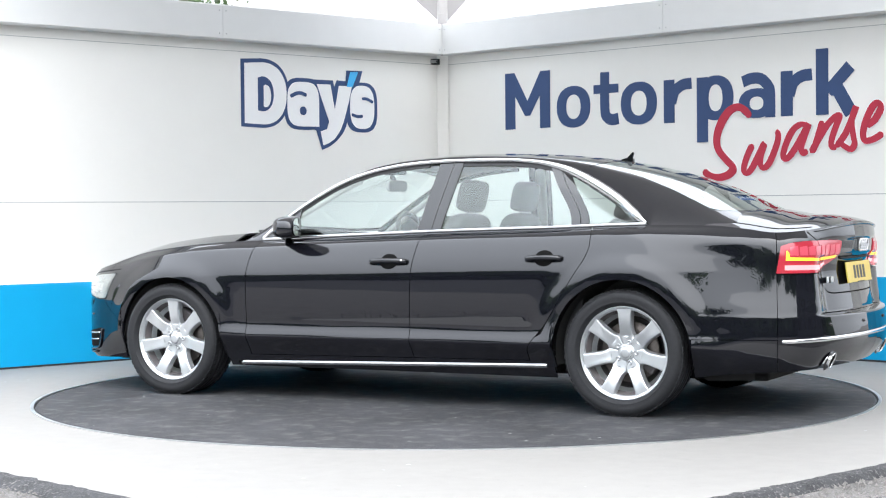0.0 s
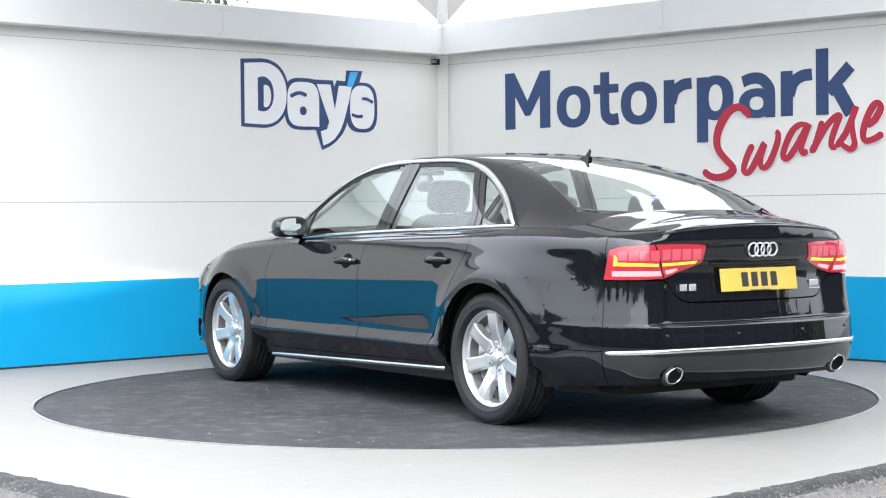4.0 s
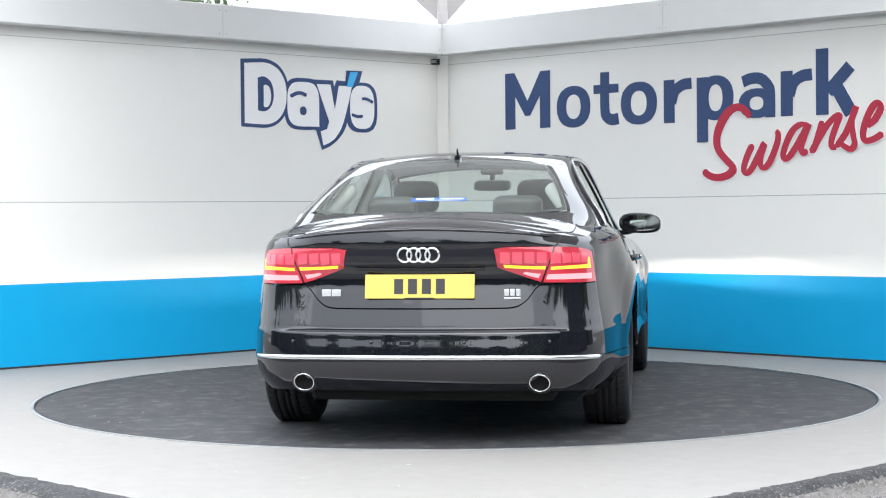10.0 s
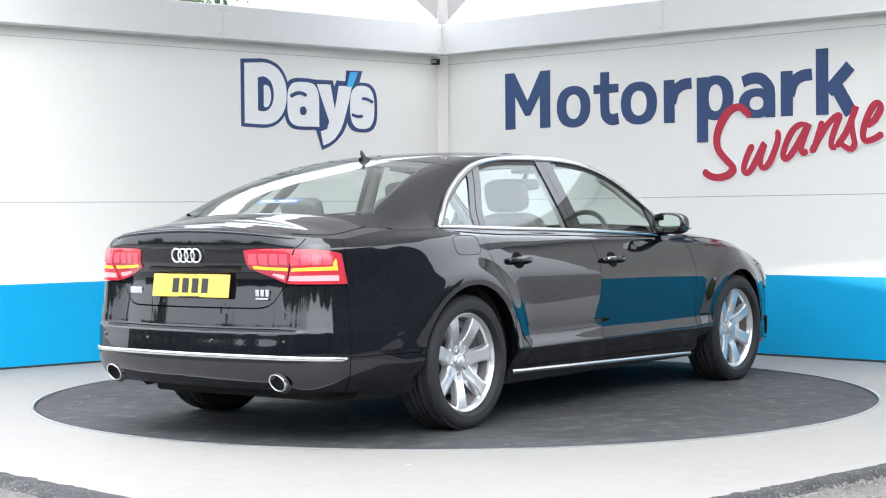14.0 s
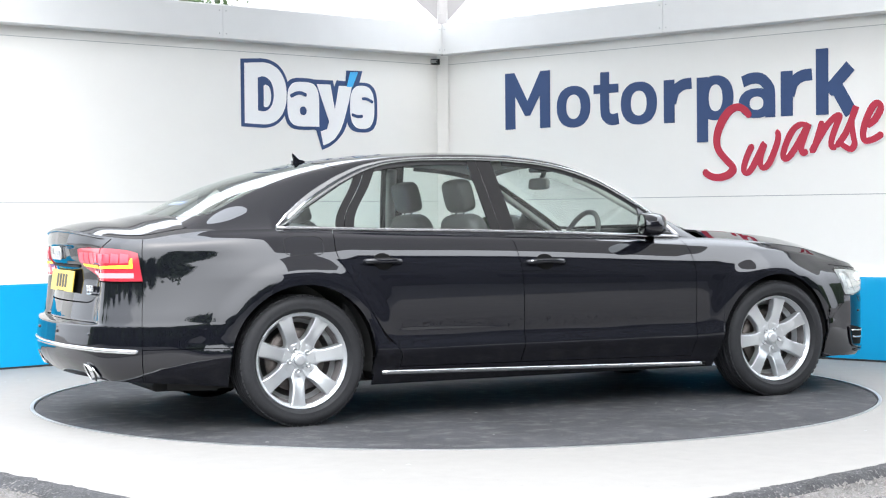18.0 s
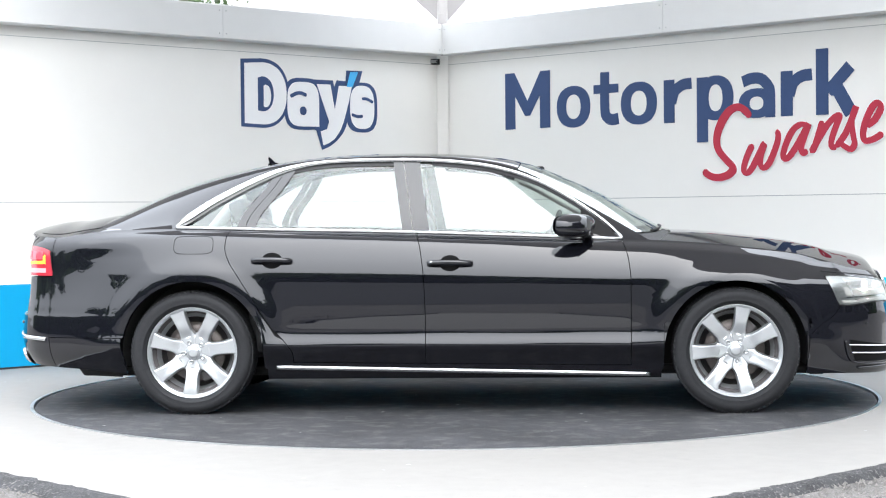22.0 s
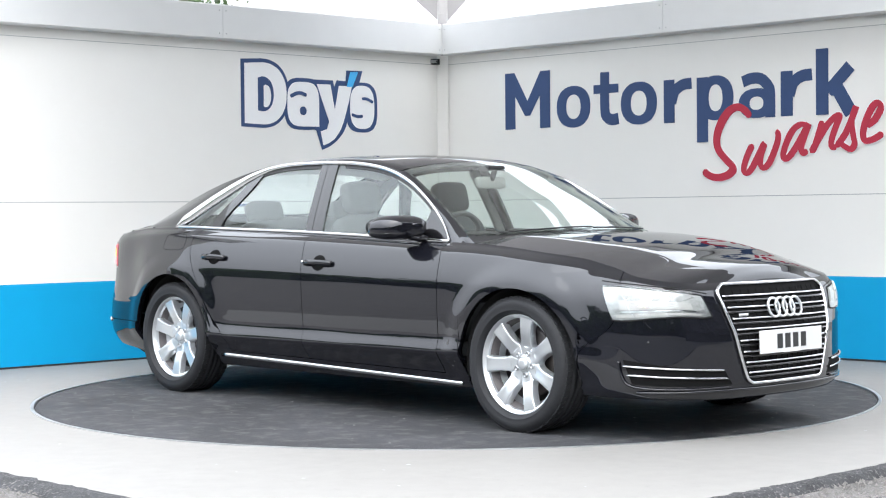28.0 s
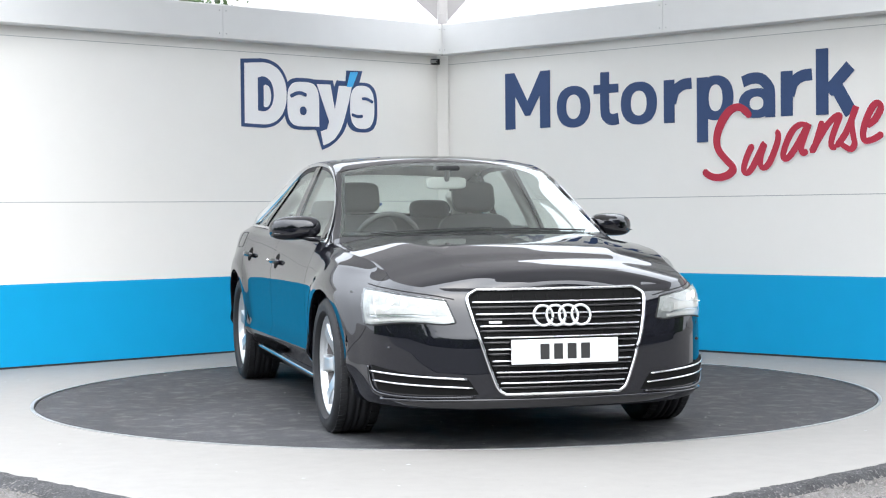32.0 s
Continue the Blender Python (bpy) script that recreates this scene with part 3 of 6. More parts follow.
# ---- trees round the yard, behind the walls and behind the viewer ----
def tree(m, height, spread, seed, leaves=900):
    rng = random.Random(seed)
    root = tagged(empty("tree", m), "broad green tree beyond the yard", "tree", "trees round the yard")
    V, F = [], []

    def limb(p, q, r0, r1):
        d = (q - p).normalized()
        s_ = d.orthogonal().normalized()
        t = d.cross(s_)
        base = len(V)
        for c, r in ((p, r0), (q, r1)):
            for k in range(7):
                a = 2 * math.pi * k / 7
                V.append(c + (s_ * math.cos(a) + t * math.sin(a)) * r)
        for k in range(7):
            F.append((base + k, base + (k + 1) % 7, base + 7 + (k + 1) % 7, base + 7 + k))

    top = Vector((rng.uniform(-0.2, 0.2), rng.uniform(-0.2, 0.2), height * 0.34))
    limb(Vector((0, 0, -0.1)), top, height * 0.032, height * 0.02)
    tips = []
    for k in range(9):
        a = 2 * math.pi * k / 9 + rng.uniform(-0.3, 0.3)
        q = top + Vector((math.cos(a) * spread * rng.uniform(0.35, 0.8), math.sin(a) * spread * rng.uniform(0.35, 0.8), height * rng.uniform(-0.08, 0.42)))
        limb(top - Vector((0, 0, height * 0.12 * rng.random())), q, height * 0.011, height * 0.004)
        tips.append(q)
    tips.append(top + Vector((0, 0, height * 0.5)))
    mesh_object("trunk", V, F, BARK, root, smooth=True)
    V2, F2 = [], []
    for k in range(leaves):
        c = tips[k % len(tips)] + Vector((rng.gauss(0, spread * 0.22), rng.gauss(0, spread * 0.22), rng.gauss(0, height * 0.10)))
        s_ = rng.uniform(0.09, 0.19) * spread / 2.5
        u = Vector((rng.gauss(0, 1), rng.gauss(0, 1), rng.gauss(0, 1))).normalized()
        w = u.orthogonal().normalized()
        b = len(V2)
        V2 += [c + u * s_, c + w * s_ * 0.7, c - u * s_, c - w * s_ * 0.7]
        F2.append((b, b + 1, b + 2, b + 3))
    mesh_object("crown", V2, F2, LEAF, root)
    return root


tree(pose(-3.2, 11.5, 0), 4.35, 0.8, 3, 4500)
kinds = [tree(pose(-14, -34, 0), 7.0, 4.0, 11, 7000), tree(pose(3, -37, 0), 5.8, 3.9, 12, 7000), tree(pose(17, -33, 0), 7.8, 4.2, 13, 7000)]
for k, (x, y, rz) in enumerate(((-26, -30, 40), (-20, -35, 120), (-7, -36, 200), (10, -35, 300), (24, -34, 80), (31, -28, 10), (-31, -24, 60), (36, -21, 250), (-36, -16, 150), (39, -12, 90), (-38, -8, 20), (40, -3, 170), (-39, 0, 75), (-2, -40, 130), (14, -41, 200), (-24, -40, 10))):
    copy_thing(kinds[k % 3], pose(x, y, 0, 0, 0, rz))

# unseen dark-clad building, added as the dark mass mirrored in the car's flank
CLAD = material("dark_cladding", (0.035, 0.036, 0.04), 0.6, spots=0.25, scale=3.0)
PANE = material("dark_window_pane", (0.012, 0.014, 0.017), 0.15, spots=0.2, scale=2.0)
B_LONG, B_HIGH = 17.0, 11.0
added_house = tagged(empty("building", Matrix.Translation((15.8, -9.8, 0)) @ Matrix.Rotation(radians(48), 4, "Z")), "unseen tall dark-clad building added to darken the flank reflections", "building")
bm = bmesh.new()
box(bm, -B_LONG / 2, B_LONG / 2, -8.0, 0.0, -0.2, B_HIGH)
part("wall", bm, CLAD, added_house)
bm = bmesh.new()
box(bm, -B_LONG / 2 - 0.3, B_LONG / 2 + 0.3, -8.3, 0.3, B_HIGH, B_HIGH + 0.25)
part("roof", bm, CLAD, added_house)
for row in range(3):
    for col in range(6):
        x0 = -B_LONG / 2 + 0.4 + col * 2.8
        bm = bmesh.new()
        box(bm, x0, x0 + 2.2, -0.05, 0.03, 0.9 + row * 3.1, 2.9 + row * 3.1)
        pane_ = part("window", bm, PANE, added_house)
        bm = bmesh.new()
        box(bm, x0 - 0.06, x0 + 2.26, 0.0, 0.09, 0.82 + row * 3.1, 0.9 + row * 3.1)
        part("sill", bm, CLAD, pane_)

# an unseen dark hedge under the trees, added to darken the mirrored horizon
verts, faces = [], []
M_ = 260
for i in range(M_):
    ang = radians(170 + 200 * i / (M_ - 1))
    cx, cy = math.cos(ang), math.sin(ang)
    top = 5.4 + 1.0 * noise.noise((i * 0.13, 2, 0)) + 0.25 * noise.noise((i * 0.7, 5, 0))
    for k, (dr, z) in enumerate(((0, -0.1), (-0.2, top * 0.35), (-0.15, top * 0.7), (0.2, top), (0.9, top * 0.95), (1.3, top * 0.5), (1.3, -0.1))):
        r = 41 + dr + 0.25 * noise.noise((i * 0.9, k * 1.7, 3))
        verts.append((cx * r, cy * r, z + (0.12 * noise.noise((i * 1.3, k * 2.1, 7)) if z > 0 else 0)))
for i in range(M_ - 1):
    for k in range(6):
        a = i * 7 + k
        faces.append((a, a + 7, a + 8, a + 1))
tagged(mesh_object("hedge", verts, faces, LEAF), "unseen tall evergreen hedge added to darken the paint reflections", "hedge", kind="stuff")

# ---- the car: x forward, y to its left, z up, origin between the axles on the deck ----
PAINT = material("black_gloss_paint", (0.0062, 0.0066, 0.0096), 0.5, coat=1.0, spec=0.0)
CHROME = material("polished_trim", (0.70, 0.71, 0.72), 0.17, metal=1.0, rough_spread=0.05, scale=15)
PIANO = material("gloss_black_trim", (0.006, 0.006, 0.007), 0.3, coat=0.9, spec=0.05)
PLASTIC = material("matt_black_plastic", (0.016, 0.016, 0.017), 0.55, spots=0.2, scale=40, bump=0.1, bump_scale=300)
# near-black with the shade of grille, intake, bore and handle hollows in its colour
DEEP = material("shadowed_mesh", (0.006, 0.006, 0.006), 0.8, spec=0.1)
INNER = material("underbody_black", (0.014, 0.014, 0.014), 0.9)
TYRE = material("tyre_rubber", (0.021, 0.0215, 0.0235), 0.6, spec=0.25, spots=0.35, scale=14, bump=0.15, bump_scale=120, rough_spread=0.1)
ALLOY = material("silver_alloy", (0.64, 0.66, 0.675), 0.30, metal=0.8, rough_spread=0.03, scale=3)
DISC_IRON = material("brake_iron", (0.16, 0.14, 0.13), 0.5, metal=0.9, spots=0.25, scale=30)
CALIPER = material("caliper_grey", (0.12, 0.11, 0.11), 0.5, spots=0.3, scale=30)
LEATHER = material("grey_leather", (0.085, 0.082, 0.08), 0.5, spots=0.2, scale=18, bump=0.15, bump_scale=220)
CLOTH = material("pale_lining", (0.5, 0.49, 0.46), 0.85, spots=0.08, scale=20)
DASH = material("dark_dashboard", (0.022, 0.022, 0.023), 0.6, spots=0.15, scale=25)
RED_LENS = material("red_lens", (0.34, 0.022, 0.036), 0.12, coat=0.6, emit=(1.0, 0.10, 0.16), strength=0.06)
RED_RIB = material("red_lamp_rib", (0.45, 0.05, 0.08), 0.15, coat=0.6, emit=(1.0, 0.22, 0.28), strength=0.10)
RED_LIT = material("lit_red_lamp", (0.6, 0.03, 0.05), 0.3, emit=(1.0, 0.55, 0.58), strength=0.42)
AMBER = material("amber_light_bar", (0.7, 0.4, 0.03), 0.3, emit=(1.0, 0.55, 0.04), strength=0.5)
LAMP_WHITE = material("led_white", (0.32, 0.32, 0.31), 0.3, emit=(1.0, 0.98, 0.92), strength=0.07)
LAMP_SOFT = material("lit_lamp_bowl", (0.29, 0.30, 0.29), 0.35, emit=(1.0, 0.98, 0.93), strength=0.02, spots=0.5, scale=16, bump=0.5, bump_scale=30)
LAMP_BEAM = material("projector_lens", (0.9, 0.9, 0.9), 0.1, emit=(1.0, 0.98, 0.93), strength=0.9)
REFLECTOR = material("lamp_reflector", (0.40, 0.41, 0.40), 0.3, metal=0.9, spots=0.35, scale=16, bump=0.5, bump_scale=28)
PLATE_Y = material("yellow_plate", (0.62, 0.46, 0.085), 0.4, spots=0.06, scale=12)
PLATE_W = material("white_plate", (0.68, 0.68, 0.67), 0.4, spots=0.04, scale=12)
INK = material("black_plate_ink", (0.02, 0.02, 0.02), 0.5)
STICKER = material("blue_sticker", (0.01, 0.12, 0.5), 0.4)
MIRROR = material("mirror_silver", (0.62, 0.64, 0.63), 0.03, metal=1.0)
BADGE = material("badge_silver", (0.75, 0.76, 0.77), 0.32, metal=0.7)


def pane_material(name, tint, gloss=0.07):
    """Clear sheet glass: tinted see-through with a Fresnel reflection."""
    m = bpy.data.materials.new(name)
    m.use_nodes = True
    n, l = m.node_tree.nodes, m.node_tree.links
    n.remove(n["Principled BSDF"])
    mix, tr, gl, fr = n.new("ShaderNodeMixShader"), n.new("ShaderNodeBsdfTransparent"), n.new("ShaderNodeBsdfGlossy"), n.new("ShaderNodeLayerWeight")
    power, curve = n.new("ShaderNodeMath"), n.new("ShaderNodeMath")
    tr.inputs[0].default_value = (*tint, 1)
    gl.inputs["Color"].default_value, gl.inputs["Roughness"].default_value = (0.95, 1.0, 0.98, 1), 0.01
    fr.inputs["Blend"].default_value = 0.5
    power.operation, power.inputs[1].default_value = "POWER", 4.0
    curve.operation, curve.inputs[1].default_value, curve.inputs[2].default_value = "MULTIPLY_ADD", 0.85, gloss
    l.new(fr.outputs["Facing"], power.inputs[0])
    l.new(power.outputs[0], curve.inputs[0])
    l.new(curve.outputs[0], mix.inputs[0])
    l.new(tr.outputs[0], mix.inputs[1])
    l.new(gl.outputs[0], mix.inputs[2])
    l.new(mix.outputs[0], n["Material Output"].inputs[0])
    return m


GLASS = pane_material("tinted_glass", (0.865, 0.93, 0.905), 0.082)
BEAM = material("beam_filament", (0.9, 0.9, 0.9), 0.5, emit=(1.0, 0.97, 0.92), strength=88000.0)
LENS = pane_material("clear_lamp_lens", (0.96, 0.97, 0.97), 0.05)


def lut(pairs):
    """A smooth monotone-ish curve through (key, value) pairs."""
    xs, ys = np.array([p[0] for p in pairs], float), np.array([p[1] for p in pairs], float)
    d = np.gradient(ys, xs)
    sec = np.diff(ys) / np.diff(xs)
    for i in range(1, len(xs) - 1):
        d[i] = 0.0 if sec[i - 1] * sec[i] <= 0 else 2 * sec[i - 1] * sec[i] / (sec[i - 1] + sec[i])
    d[0], d[-1] = sec[0], sec[-1]

    def f(x):
        x = np.clip(np.asarray(x, float), xs[0], xs[-1])
        i = np.clip(np.searchsorted(xs, x) - 1, 0, len(xs) - 2)
        h = xs[i + 1] - xs[i]
        t = (x - xs[i]) / h
        return ((1 + 2 * t) * (1 - t) ** 2 * ys[i] + t * (1 - t) ** 2 * h * d[i] + t * t * (3 - 2 * t) * ys[i + 1] + t * t * (t - 1) * h * d[i + 1])
    return f


def step(x, a, b):
    t = np.clip((np.asarray(x, float) - a) / (b - a), 0, 1)
    return t * t * (3 - 2 * t)


# plan outline of the widest part, from the nose to the tail, left half
PLAN = spline([(2.462, 0.0), (2.458, 0.17), (2.440, 0.33), (2.405, 0.48), (2.350, 0.62), (2.262, 0.735), (2.130, 0.823), (1.93, 0.888),
               (1.70, 0.928), (1.47, 0.945), (1.2, 0.942), (0.9, 0.936), (0.45, 0.935), (0.0, 0.936), (-0.5, 0.938), (-0.9, 0.943),
               (-1.2, 0.951), (-1.5, 0.957), (-1.75, 0.948), (-2.0, 0.915), (-2.19, 0.880), (-2.345, 0.828), (-2.455, 0.750),
               (-2.530, 0.63), (-2.590, 0.42), (-2.620, 0.2), (-2.628, 0.0)], 1500)
ARC = np.concatenate([[0], np.cumsum(np.hypot(*np.diff(PLAN, axis=0).T))])
A_END = ARC[-1]
PNX, PNY = np.gradient(PLAN[:, 1], ARC), -np.gradient(PLAN[:, 0], ARC)
PLEN = np.hypot(PNX, PNY)
PNX, PNY = PNX / PLEN, PNY / PLEN


def A_x(x):
    return np.interp(-np.asarray(x, float), -PLAN[:, 0], ARC)


def A_yf(y):
    return np.interp(np.asarray(y, float), PLAN[:400, 1], ARC[:400])


def A_yr(y):
    k = np.argmax(PLAN[:, 1]) + 50
    return np.interp(-np.asarray(y, float), -PLAN[k:, 1], ARC[k:])


# top edge of the side walls: hood edge, belt, boot edge and boot lip
Z_TOPLINE = lut([(0.0, 0.752), (float(A_yf(0.36)), 0.748), (float(A_yf(0.6)), 0.752), (float(A_x(2.16)), 0.784), (float(A_x(2.02)), 0.826), (float(A_x(1.85)), 0.866),
                 (float(A_x(1.6)), 0.897), (float(A_x(1.3)), 0.927), (float(A_x(1.05)), 0.942), (float(A_x(0.87)), 0.947), (float(A_x(0.3)), 0.971),
                 (float(A_x(-0.37)), 0.995), (float(A_x(-1.0)), 1.011), (float(A_x(-1.6)), 1.026), (float(A_x(-1.95)), 1.022), (float(A_x(-2.15)), 1.004),
                 (float(A_x(-2.32)), 0.983), (float(A_yr(0.66)), 0.996), (float(A_yr(0.45)), 1.018), (float(A_yr(0.2)), 1.032), (float(A_END), 1.037)])
IN_FRONT = lut([(0.12, 0.16), (0.17, 0.07), (0.195, 0.018), (0.23, 0.0), (0.45, 0.0), (0.52, 0.003), (0.545, 0.009), (0.58, 0.018), (0.63, 0.032), (0.68, 0.05), (0.73, 0.075), (0.76, 0.11), (0.9, 0.2)])
IN_FCORNER = lut([(0.12, 0.18), (0.17, 0.09), (0.205, 0.026), (0.25, 0.006), (0.36, 0.0), (0.46, 0.0), (0.52, 0.0012), (0.57, 0.0038), (0.62, 0.0080), (0.66, 0.0135), (0.70, 0.0260), (0.74, 0.0480), (0.78, 0.084), (0.82, 0.13), (0.95, 0.24)])
IN_SIDE = lut([(0.12, 0.17), (0.17, 0.12), (0.22, 0.082), (0.29, 0.048), (0.33, 0.020), (0.36, 0.001), (0.372, -0.0055), (0.382, -0.0068), (0.392, -0.0048), (0.438, 0.0080), (0.446, 0.0092), (0.456, 0.0092), (0.50, 0.0068), (0.54, 0.0044), (0.58, 0.0024), (0.62, 0.0012), (0.66, 0.0005), (0.72, 0.0002),
               (0.74, 0.0005), (0.765, 0.0012), (0.79, 0.0046), (0.83, 0.0134), (0.87, 0.0255), (0.91, 0.040), (0.945, 0.0555), (0.955, 0.0615), (0.963, 0.072), (0.98, 0.1005), (1.0, 0.135), (1.1, 0.2)])
IN_RCORNER = lut([(0.15, 0.22), (0.21, 0.115), (0.25, 0.075), (0.28, 0.047), (0.31, 0.027), (0.35, 0.010), (0.42, 0.0), (0.47, 0.0015), (0.51, 0.004), (0.545, 0.0065), (0.556, 0.0090), (0.60, 0.0160), (0.64, 0.0225), (0.68, 0.0275), (0.74, 0.0330), (0.80, 0.0370), (0.86, 0.0400), (0.92, 0.047), (0.955, 0.060), (0.98, 0.081), (1.05, 0.16)])
IN_REAR = lut([(0.15, 0.27), (0.22, 0.15), (0.255, 0.103), (0.28, 0.074), (0.31, 0.045), (0.34, 0.022), (0.37, 0.008), (0.42, 0.0), (0.47, 0.0035), (0.51, 0.0085), (0.546, 0.0130), (0.5485, 0.0150), (0.5500, 0.0200), (0.5520, 0.062), (0.5540, 0.0760), (0.558, 0.0795), (0.575, 0.0823), (0.60, 0.0865), (0.66, 0.0965), (0.72, 0.1065), (0.77, 0.1140), (0.80, 0.1145), (0.84, 0.1045), (0.856, 0.0930), (0.87, 0.0835), (0.93, 0.0785), (0.940, 0.0785), (0.946, 0.0700), (0.955, 0.0685), (0.98, 0.0705), (1.0, 0.0735), (1.03, 0.079), (1.1, 0.095)])


def inset(a, z):
    a, z = np.broadcast_arrays(np.asarray(a, float), np.asarray(z, float))
    top = Z_TOPLINE(a)
    zs = z + (1.0 - top) * step(z, 0.52, top - 0.02)
    f = 1 - step(a, float(A_yf(0.42)), float(A_yf(0.72)))
    fc = (1 - step(a, float(A_x(2.12)), float(A_x(1.55)))) * (1 - f)
    r = step(a, float(A_yr(0.72)), float(A_yr(0.50)))
    rc = step(a, float(A_x(-1.75)), float(A_x(-2.22))) * (1 - r)
    s = 1 - f - fc - r - rc
    # flared lips round the wheels
    x = np.interp(a, ARC, PLAN[:, 0])
    flare = 0.0 - 0.016 * step(z, 0.57, 0.84) * (1 - step(z, 0.86, 0.985)) * np.exp(-((x + 1.99) / 0.22) ** 2)
    for cx, cz, rad in ((1.49, 0.335, 0.39), (-1.487, 0.342, 0.40)):
        d = np.hypot(x - cx, z - cz) - rad
        flare = flare + (0.016 * (1 - step(d, 0.022, 0.15)) + 0.004 * (1 - step(d, 0.05, 0.22))) * step(z, 0.25, 0.45)
    return IN_FRONT(z) * f + IN_FCORNER(z) * fc + IN_SIDE(zs) * s + IN_RCORNER(z) * rc + IN_REAR(z) * r - flare * (s + 0.6 * fc + rc * (x > -2.45))


def wall_at(a, z, off=0.0):
    """A point of the car's side wall at plan length a and height z, raised by off along its normal."""
    a, z = np.broadcast_arrays(np.asarray(a, float), np.asarray(z, float))
    i0 = inset(a, z)
    di = (inset(a, z + 0.004) - inset(a, z - 0.004)) / 0.008
    nx, ny = np.interp(a, ARC, PNX), np.interp(a, ARC, PNY)
    k = 1 / np.sqrt(1 + di * di)
    px, py = np.interp(a, ARC, PLAN[:, 0]), np.interp(a, ARC, PLAN[:, 1])
    return np.stack([px + nx * (off * k - i0), py + ny * (off * k - i0), z + off * k * di], -1)


# roof rail from the cowl corner over the roof to the boot corner
RAIL = spline([(1.16, 0.815, 0.865), (1.00, 0.784, 0.952), (0.80, 0.732, 1.069), (0.58, 0.684, 1.197), (0.34, 0.636, 1.327), (0.10, 0.615, 1.391), (-0.25, 0.603, 1.419), (-0.65, 0.592, 1.416),
               (-1.0, 0.592, 1.385), (-1.35, 0.607, 1.310), (-1.65, 0.630, 1.216), (-1.93, 0.670, 1.092), (-2.06, 0.700, 1.036)], 600)
RAIL_S = np.linspace(0, 1, 600)
_d = np.gradient(RAIL[:, [0, 2]], axis=0)
RNX, RNZ = _d[:, 1] / np.hypot(*_d.T), -_d[:, 0] / np.hypot(*_d.T)


def S_x(x):
    return np.interp(-np.asarray(x, float), -RAIL[:, 0], RAIL_S)


BOW = lut([(float(S_x(x)), b) for x, b in ((1.16, 0.118), (1.0, 0.120), (0.8, 0.121), (0.58, 0.102), (0.34, 0.068), (0.10, 0.047), (-0.23, 0.038), (-0.86, 0.035), (-1.24, 0.045), (-1.65, 0.058), (-1.95, 0.06), (-2.06, 0.06))])


def rail(x, k):
    return np.interp(-np.asarray(x, float), -RAIL[:, 0], RAIL[:, k])


def canopy_at(s, v, off=0.0):
    """The top skin from rail to rail: s along the car, v from -1 (right) to 1 (left)."""
    s, v = np.broadcast_arrays(np.asarray(s, float), np.asarray(v, float))
    x, y, z = (np.interp(s, RAIL_S, RAIL[:, k]) for k in range(3))
    nx, nz = np.interp(s, RAIL_S, RNX), np.interp(s, RAIL_S, RNZ)
    h = BOW(s) * (1 - np.abs(v) ** 2.3) + off
    return np.stack([x + nx * h, y * v, z + nz * h], -1)


def side_at(x, z, off=0.0):
    """The cabin side between the belt and the roof rail."""
    x, z = np.broadcast_arrays(np.asarray(x, float), np.asarray(z, float))
    a = A_x(x)
    zb, zk = Z_TOPLINE(a), rail(x, 2)
    yb, yk = np.interp(a, ARC, PLAN[:, 1]) - 0.135 - 0.02 * step(x, -1.6, -2.0), rail(x, 1)
    t = np.clip((z - zb) / np.maximum(zk - zb, 0.01), -0.2, 1.0)
    y = yb + (yk - yb) * np.sign(t) * np.abs(t) ** 1.12
    return np.stack([x, y + off * 0.94, z + off * 0.33], -1)


def unit(n):
    return n / (np.linalg.norm(n, axis=-1, keepdims=True) + 1e-12)


def side_normals(x, z, e=0.006):
    n = np.cross(side_at(x, z + e) - side_at(x, z - e), side_at(x + e, z) - side_at(x - e, z))
    return unit(n * np.where(n[..., 1:2] < 0, -1.0, 1.0))


def skin_normals(s, v, e=0.004):
    v = np.clip(v, -0.985, 0.985)
    n = np.cross(canopy_at(s + e, v) - canopy_at(s - e, v), canopy_at(s, v + e) - canopy_at(s, v - e))
    return unit(n * np.where(n[..., 2:3] < 0, -1.0, 1.0))


def rail_normals(x):
    """The rounded edge where the roof skin turns into the cabin side (left)."""
    x = np.clip(x, -2.03, 1.0)
    return unit(side_normals(x, rail(x, 2) - 0.03) + skin_normals(S_x(x), np.full_like(x, 0.985)))


def edge_normals(X, Z, V):
    """Cabin side: rounds over into the roof above, and into the shoulder behind the windows."""
    n = side_normals(X, Z)
    w = (np.clip(V, 0, 1) ** 1.6)[..., None]
    n = unit(n * (1 - w) + rail_normals(X) * w)
    a = A_x(X)
    low = wall_normals(a, Z_TOPLINE(a) - 0.012)
    k = ((1 - np.clip(V / 0.6, 0, 1)) ** 1.3 * (X < -1.598))[..., None]
    return unit(n * (1 - k) + low * k)


def top_normals(S, V):
    """Roof skin: rounds over into the cabin sides."""
    n = skin_normals(S, V)
    x = np.interp(S, RAIL_S, RAIL[:, 0])
    r = rail_normals(x)
    r[..., 1] *= np.sign(V + 1e-9)
    w = (np.clip((np.abs(V) - 0.86) / 0.14, 0, 1) ** 1.4)[..., None]
    return unit(n * (1 - w) + r * w)


